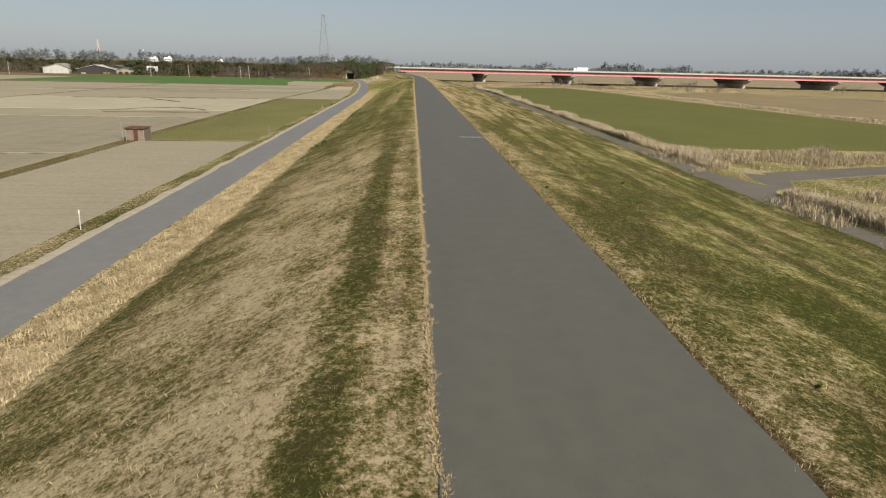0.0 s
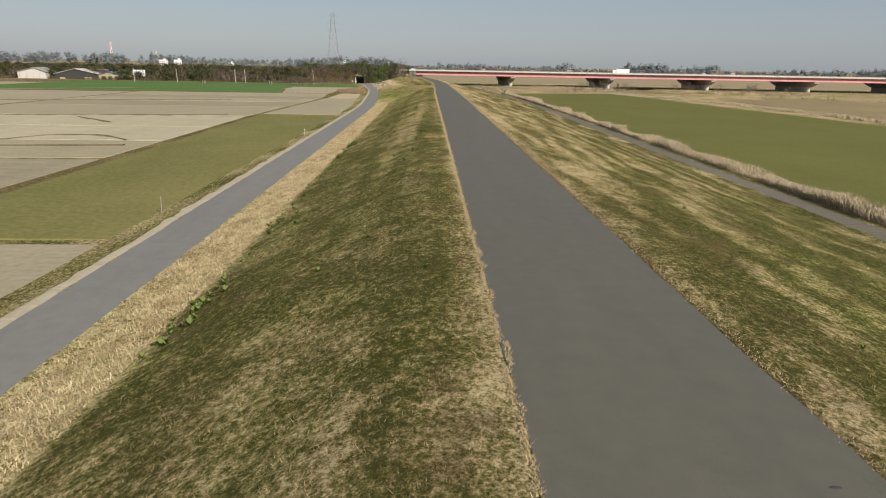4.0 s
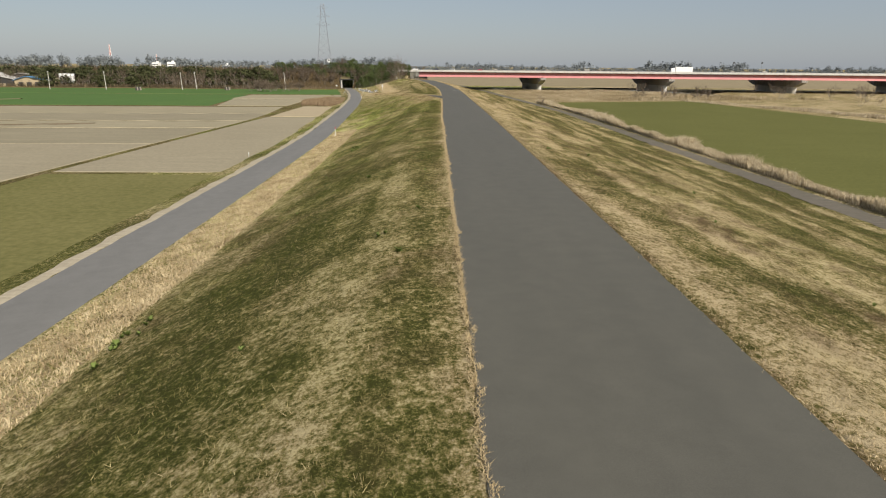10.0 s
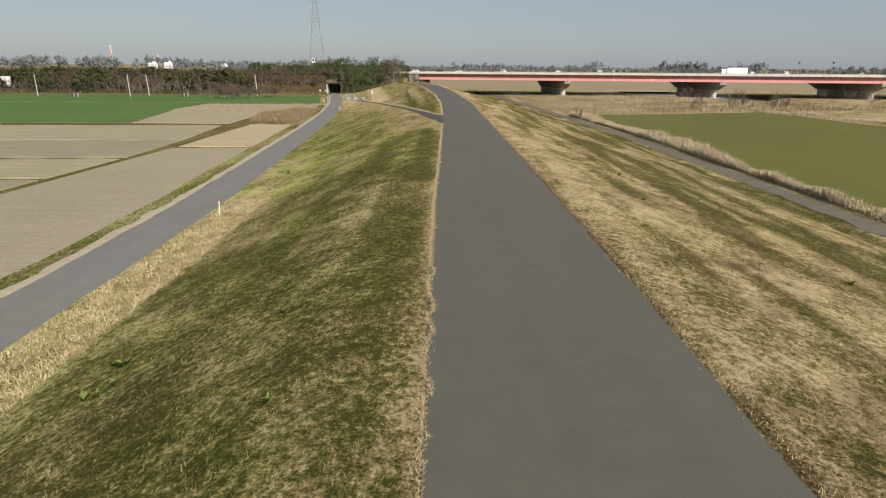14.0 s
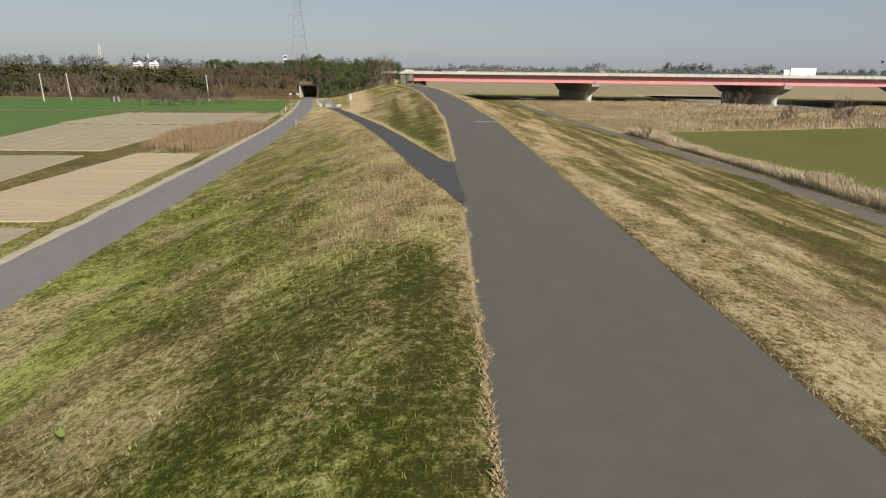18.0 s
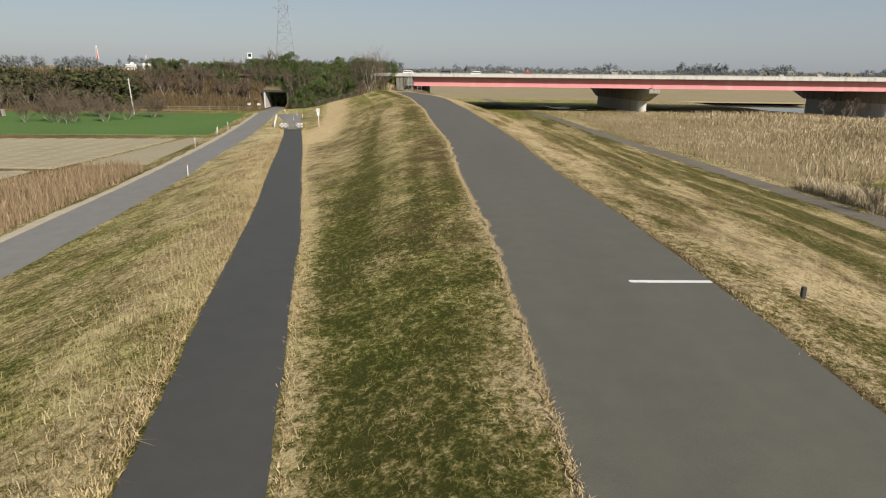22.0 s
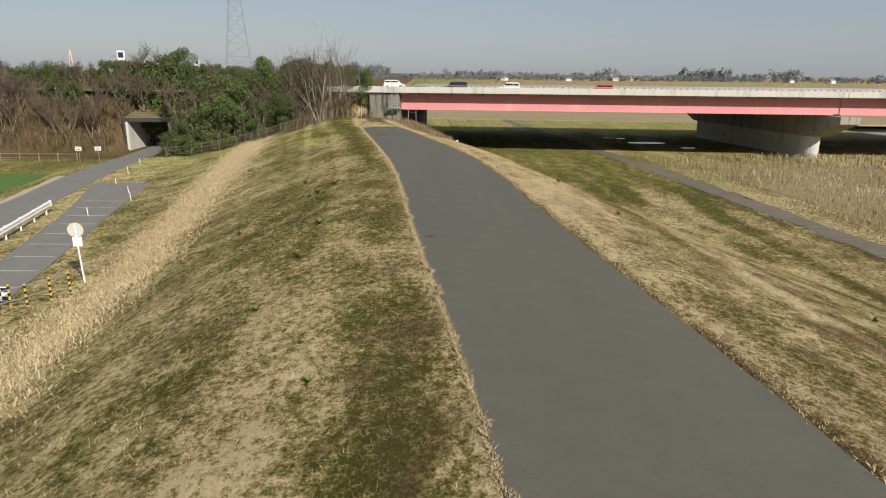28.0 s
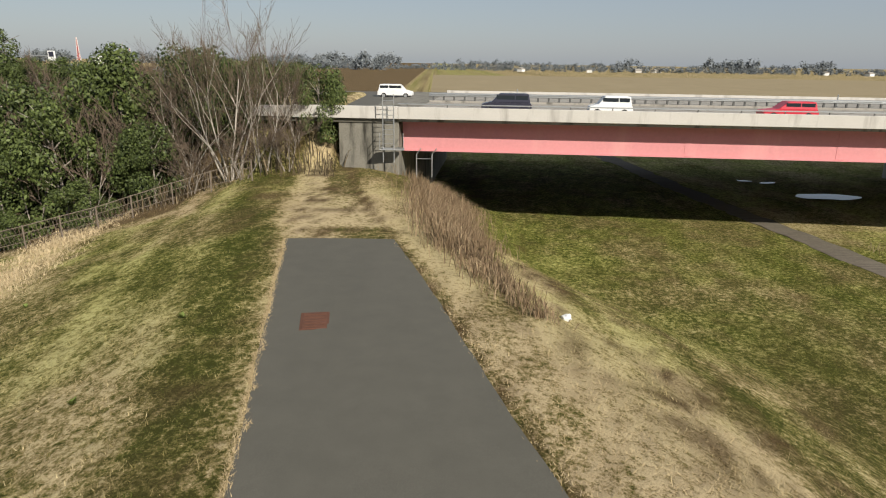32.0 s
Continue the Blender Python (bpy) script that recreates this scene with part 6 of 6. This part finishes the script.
for xw in (-3.2, -2.2, 3.9):
    for sy in (-1, 1):
        bm = bmesh.new()
        bmesh.ops.create_cone(bm, cap_ends=True, segments=14, radius1=0.45, radius2=0.45, depth=0.3, matrix=pose(xw, sy * 1.0, 0.45, 90, 0, 0))
        part("wheel", bm, M_black, truck)
for s in (140.0, 152.0, 318.0):
    p = B0 + BX * s + BN * 0.4
    t = thing("camera_mast", "thin steel mast with a camera box on the bridge", "mast", "masts on the bridge", at=(p.x, p.y, GT - 0.12))
    bm = bmesh.new()
    rod(bm, (0, 0, 0), (0.1, 0, 5.2), 0.09, 8, 0.06)
    part("pole", bm, M_steel, t)
    bm = bmesh.new()
    box(bm, (0.5, 0.5, 0.7), (0.15, 0, 5.1), None, 0.05)
    part("camera_box", bm, M_dark, t)
for s in np.arange(8, 240, 28):
    p = B0 + BX * float(s) + BN * (18.8)
    t = thing("marker_post", "small steel marker post on the median strip", "post", "posts on the median", at=(p.x, p.y, GT + 0.16))
    bm = bmesh.new()
    rod(bm, (0, 0, 0), (0, 0, 1.1), 0.05, 6)
    part("shaft", bm, M_steel, t)
for x, y, w, rz in ((28.6, 449.5, 3.2, 0), (26.5, 456.5, 1.0, 20), (24.5, 457.5, 0.8, -10), (32.9, 442.5, 1.6, 5)):
    bm = bmesh.new()
    n = 18
    ring = [(w * (0.8 + 0.35 * float(vnoise(math.cos(a) * 2 + x, math.sin(a) * 2, 0.8, 1))) * math.cos(a), 0.42 * w * (0.7 + 0.5 * float(vnoise(math.cos(a) * 3, math.sin(a) * 3 + y, 0.9, 2))) * math.sin(a)) for a in [2 * math.pi * i / n for i in range(n)]]
    loft(bm, [[(a, b, -0.04) for a, b in ring], [(a, b, 0.0) for a, b in ring]])
    bmesh.ops.recalc_face_normals(bm, faces=bm.faces)
    ob = part("puddle", bm, M_water, None)
    ob.matrix_basis = pose(x, y, gz(x, y) + 0.05, 0, 0, rz)
    tagged(ob, "shallow puddle mirroring the sky under the bridge", "puddle", "puddles under the bridge")
bm = bmesh.new()
bmesh.ops.create_icosphere(bm, subdivisions=2, radius=0.22)
for v in bm.verts:
    v.co *= 0.7 + 0.6 * noise.noise(v.co * 9)
    v.co.z *= 0.7
bag = part("plastic_bag", bm, M_white, None)
bag.matrix_basis = pose(-4.0, 409.0, gz(-4.0, 409.0) + 0.1)
tagged(bag, "crumpled white plastic bag lying in the grass", "litter")
wp = thing("marker_stub", "short dark marker post in the bank by the distance line", "post", "stubs by the lines", at=(4.1, 287.5, gz(4.1, 287.5)))
bm = bmesh.new()
box(bm, (0.1, 0.1, 0.4), (0, 0, 0.1), None, 0.012)
part("shaft", bm, M_dark, wp)
wp2 = copy_thing(wp, pose(2.35, 47.3, gz(2.35, 47.3)))
wp2["label"] = "short pale concrete marker post in the bank by the distance line"


# ---- weeds ----


def weed_mesh(seed):
    rng = np.random.default_rng(seed)
    vs, fs = [(0, 0, 0)], []
    for i in range(34):
        a, l = rng.random() * 6.283, 0.10 + 0.22 * rng.random()
        d, s = np.array([math.cos(a), math.sin(a)]), np.array([-math.sin(a), math.cos(a)]) * l * 0.22
        h = l * rng.uniform(0.3, 1.6)
        k = len(vs)
        vs += [(*(d * l * 0.45 + s), h * 0.8), (*(d * l * 0.9), h), (*(d * l * 0.45 - s), h * 0.75)]
        fs += [(0, k, k + 1), (0, k + 1, k + 2)]
    return fast_mesh("leaves", vs, np.array(fs), M_weed)


WEEDS = [weed_mesh(s) for s in (1, 2, 3)]
rw = random.Random(9)
spots = [(rw.uniform(-1, 1) * 0.45 + float(road_c(y)) + ROAD_W + 4.5, y + rw.uniform(-0.4, 0.4)) for y in np.arange(60, 118, 1.4)]
belt = [(63.5, 14), (66.5, 16), (82, 12), (112, 14), (121, 18), (124.5, 20), (146.5, 10)]
clumps = [(float(road_c(yc)) + ROAD_W + 4.6 + rw.gauss(0, 0.3), yc + rw.gauss(0, 1.1)) for yc, n in belt for _ in range(n)]
spots += [(-12.6 + rw.uniform(-0.5, 0.5), 192 + rw.uniform(-1.2, 1.2)) for _ in range(8)]
spots += [(rw.uniform(-15, -5), rw.uniform(60, 150)) for _ in range(34)]
spots += [(rw.uniform(-14, -5), rw.uniform(150, 232)) for _ in range(14)]
spots += [(rw.uniform(-18, -8), rw.uniform(232, 256)) for _ in range(10)]
spots += [(float(path_l(y)) - rw.uniform(2, 11), y) for y in np.arange(326, 414, 4.5)]
spots += [(float(path_r(y)) + rw.uniform(2.5, 12), y) for y in np.arange(2, 400, 11)]
spots += [(-5.6, 254.2), (4.0, 175.5), (4.3, 176.2), (-13.2, 379.2), (-12.8, 379.6), (-13.6, 379.9), (-12.4, 379.0), (-13.0, 380.3), (-12.2, 381.6), (-12.0, 382.0), (-15.6, 403)]
spots = [(x + (float(bend(y)) if y < 235 and k >= 42 else 0), y) for k, (x, y) in enumerate(spots)] + clumps + [(-7.0, 110.1), (-6.8, 110.3)]
for k, (x, y) in enumerate(spots):
    ob = new("weed", WEEDS[k % 3])
    s = rw.uniform(0.45, 0.95) * (0.8 if k >= len(spots) - 106 else 0.7)
    ob.matrix_basis = pose(x, y, gz(x, y) + 0.01, 0, 0, rw.uniform(0, 360)) @ Matrix.Diagonal((s, s, s, 1))
    tagged(ob, "leafy green weed rosette in the mown bank", "weed", "weeds on the bank")


# ---- pylons, towers and the far plain ----
def lattice_tower(x, y, base, half, top_half, height, mat, label, arms, bands=8, r=0.16, kind="pylon"):
    t = thing("lattice_tower", label, kind, at=(x, y, base), rz=12)
    at = lambda sx, sy, f: Vector((sx * (half + (top_half - half) * f ** 0.75), sy * (half + (top_half - half) * f ** 0.75), height * f))
    corners = ((-1, -1), (1, -1), (1, 1), (-1, 1))
    for sx, sy in corners:
        segs = []
        for k in range(bands):
            a, b = at(sx, sy, k / bands), at(sx, sy, (k + 1) / bands)
            segs.append((*a, *b, r, r))
        part_data("leg", tubes("leg", segs, mat[0] if isinstance(mat, tuple) else mat, 4), t)
    for i in range(4):
        segs = []
        (ax, ay), (bx, by) = corners[i], corners[(i + 1) % 4]
        for k in range(bands):
            a, b = at(ax, ay, k / bands), at(bx, by, (k + 1) / bands)
            c, d = at(bx, by, k / bands), at(ax, ay, (k + 1) / bands)
            segs += [(*a, *b, r * 0.6, r * 0.6), (*c, *d, r * 0.6, r * 0.6), (*d, *b, r * 0.6, r * 0.6)]
        if bands == 10:
            for seg in segs:
                part_data("brace", tubes("brace", [seg], mat, 3), t)
        else:
            part_data("bracing", tubes("bracing", segs, mat[1] if isinstance(mat, tuple) else mat, 3), t)
    for f, reach in arms:
        segs = []
        c = at(0, 0, f)
        for s in (-1, 1):
            segs += [(c.x, c.y, height * f, s * reach, 0, height * f + 0.3, r, r * 0.6), (c.x, c.y, height * f + 2.2, s * reach, 0, height * f + 0.3, r, r * 0.6)]
        part_data("crossarm", tubes("crossarm", segs, mat[0] if isinstance(mat, tuple) else mat, 4), t)
    return t


M_pylon = plain("hazy_grey_steel", (0.30, 0.31, 0.33), 0.6, 0.3, vary=0.1)
lattice_tower(-83.0, 624.0, FIELD_Z, 7.0, 1.0, 52.5, M_pylon, "tall grey lattice power pylon beyond the wood", ((0.72, 5.5), (0.83, 5.0), (0.94, 4.2)), 10, 0.085)
lattice_tower(-640, 900, FIELD_Z, 5.5, 0.9, 46, M_pylon, "distant grey lattice power pylon", ((0.7, 5), (0.82, 5), (0.94, 4)), 8, 0.13)
lattice_tower(-1134, 2530, FIELD_Z, 5.0, 1.0, 70, (M_white, M_redpaint), "distant red and white transmission mast", (), 9, 0.7, "mast")
lattice_tower(-985, 2560, FIELD_Z, 3.6, 0.8, 40, (M_white, M_redpaint), "distant smaller red and white mast", (), 8, 0.6, "mast")


def far_wood(name, rows, label, seed, size):
    """Leaf clumps heaped into a distant belt of trees; rows: x, y, width, height."""
    rng = np.random.default_rng(seed)
    blobs = []
    for x, y, w, h, z in rows:
        for _ in range(max(4, int(w / 3))):
            r = h * rng.uniform(0.16, 0.3)
            blobs.append((x + rng.uniform(-w / 2, w / 2), y + rng.uniform(-6, 6), z + rng.uniform(0.1, 0.82) * h * rng.uniform(0.75, 1.05), r))
    b = np.array(blobs)
    n = 56
    me = None
    c = np.repeat(b[:, :3], n, 0) + rng.normal(size=(len(b) * n, 3)) * np.repeat(b[:, 3], n)[:, None] * 0.5
    c[:, 2] = np.maximum(c[:, 2], RIVER_Z)
    k = len(c)
    o = rng.normal(size=(k, 3, 3)) * np.repeat(b[:, 3], n)[:, None, None] * size
    p = (c[:, None] + o).reshape(-1, 3)
    ob = new(name, fast_mesh(name, p, np.arange(3 * k).reshape(-1, 3), M_leaf_haze_tint))
    return tagged(ob, label, "trees", kind="stuff")


# distance haze is put into these pale bluish leaf colours
M_leaf_haze_tint = leaf_material("haze_tinted_far_leaves", (0.125, 0.142, 0.155), (0.18, 0.198, 0.205), 1.0)
rf = random.Random(3)
rows = []
for x in range(-260, 2600, 22):
    y = 1500 - 0.06 * x + 110 * math.sin(x * 0.004) + rf.uniform(-40, 40)
    g = float(vnoise(x, 0, 150, 2))
    rows.append((x, y, 40, 8.5 + 13 * g ** 1.4 + rf.uniform(-1, 2), RIVER_Z))
for x in range(-400, 2600, 14):
    rows.append((x, 1380 - 0.06 * x + rf.uniform(-30, 30), 30, 7.0 + 4 * float(vnoise(x, 5, 45, 3)), RIVER_Z))
for x, y, w, h in ((470, 1500, 95, 22), (500, 1500, 60, 25), (290, 1420, 40, 20), (890, 1300, 45, 18), (905, 1290, 25, 21), (-95, 1250, 45, 24), (-150, 1250, 30, 18), (600, 1450, 60, 20)):
    rows.append((x, y, w, h, RIVER_Z))
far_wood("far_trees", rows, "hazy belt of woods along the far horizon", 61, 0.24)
rows = []
for x in range(-1900, -60, 16):
    y = 640 + 0.0 * x + rf.uniform(-60, 120)
    rows.append((x, y + (0 if x > -500 else 250), 24, 6 + 3.5 * float(vnoise(x, 0, 60, 3)), FIELD_Z))
for x in range(-2600, -100, 40):
    rows.append((x, 1900 + rf.uniform(-80, 80), 60, 16 + 16 * float(vnoise(x, 0, 260, 4)), FIELD_Z))
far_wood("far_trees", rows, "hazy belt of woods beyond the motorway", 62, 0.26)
for k in range(14):
    x = rf.uniform(60, 1500)
    y = 1330 - 0.05 * x + rf.uniform(-60, 60)
    h = thing("house", "tiny distant white-walled house with a grey roof", "house", "houses on the horizon", at=(x, y, RIVER_Z), rz=rf.uniform(0, 90))
    bm = bmesh.new()
    box(bm, (9, 7, 3.6), (0, 0, 1.8))
    part("wall", bm, M_conc_pale if k % 3 else M_white, h)
    bm = bmesh.new()
    loft(bm, [[(x2, -4.2, 3.4), (x2, 0, 5.6), (x2, 4.2, 3.4)] for x2 in (-5, 5)])
    bmesh.ops.recalc_face_normals(bm, faces=bm.faces)
    part("roof", bm, M_conc, h)
for x, y, w, hh in ((-560, 1500, 13, 11), (-530, 1500, 15, 12), (-395, 1420, 10, 8)):
    h = thing("apartment_block", "pale distant block of flats above the woods", "building", "blocks on the horizon", at=(x, y, FIELD_Z), rz=rf.uniform(-20, 20))
    bm = bmesh.new()
    box(bm, (w, 14, hh), (0, 0, hh / 2), None, 0.1)
    wall = part("wall", bm, M_white, h)
    for f in range(int(hh // 3.2) - 1):
        bm = bmesh.new()
        box(bm, (w * 0.9, 0.3, 1.3), (0, -7.05, 3.2 * f + 4))
        part("window_band", bm, M_glass, h)
    bm = bmesh.new()
    box(bm, (w * 0.3, 6, 3), (w * 0.2, 0, hh + 1.4), None, 0.1)
    part("roof_house", bm, M_white, h)
for sx2, zt, lab in ((-56.2, 7.6, "white roadside service sign on an arm above the trees"), (-44.6, 6.6, "small white roadside sign above the trees")):
    service = thing("service_sign", lab, "road sign", "signs on the motorway", at=(sx2, 452.0, gz(sx2, 452.0)))
    zt -= gz(sx2, 452.0)
    k2 = 1.0 if sx2 < -50 else 0.55
    bm = bmesh.new()
    rod(bm, (0, 0, -0.2), (0, 0, zt + 0.5), 0.09, 8)
    rod(bm, (0, 0, zt), (2.0, 0, zt), 0.06, 6)
    part("pole", bm, M_steel, service)
    bm = bmesh.new()
    box(bm, (1.2 * k2, 0.1, 1.6 * k2), (2.0, -0.1, zt), None, 0.03)
    board = part("board", bm, M_white, service)
    bm = bmesh.new()
    box(bm, (0.8 * k2, 0.02, 0.8 * k2), (2.0, -0.17, zt + 0.15), None, 0.005)
    part("symbol_panel", bm, M_cardark, board)
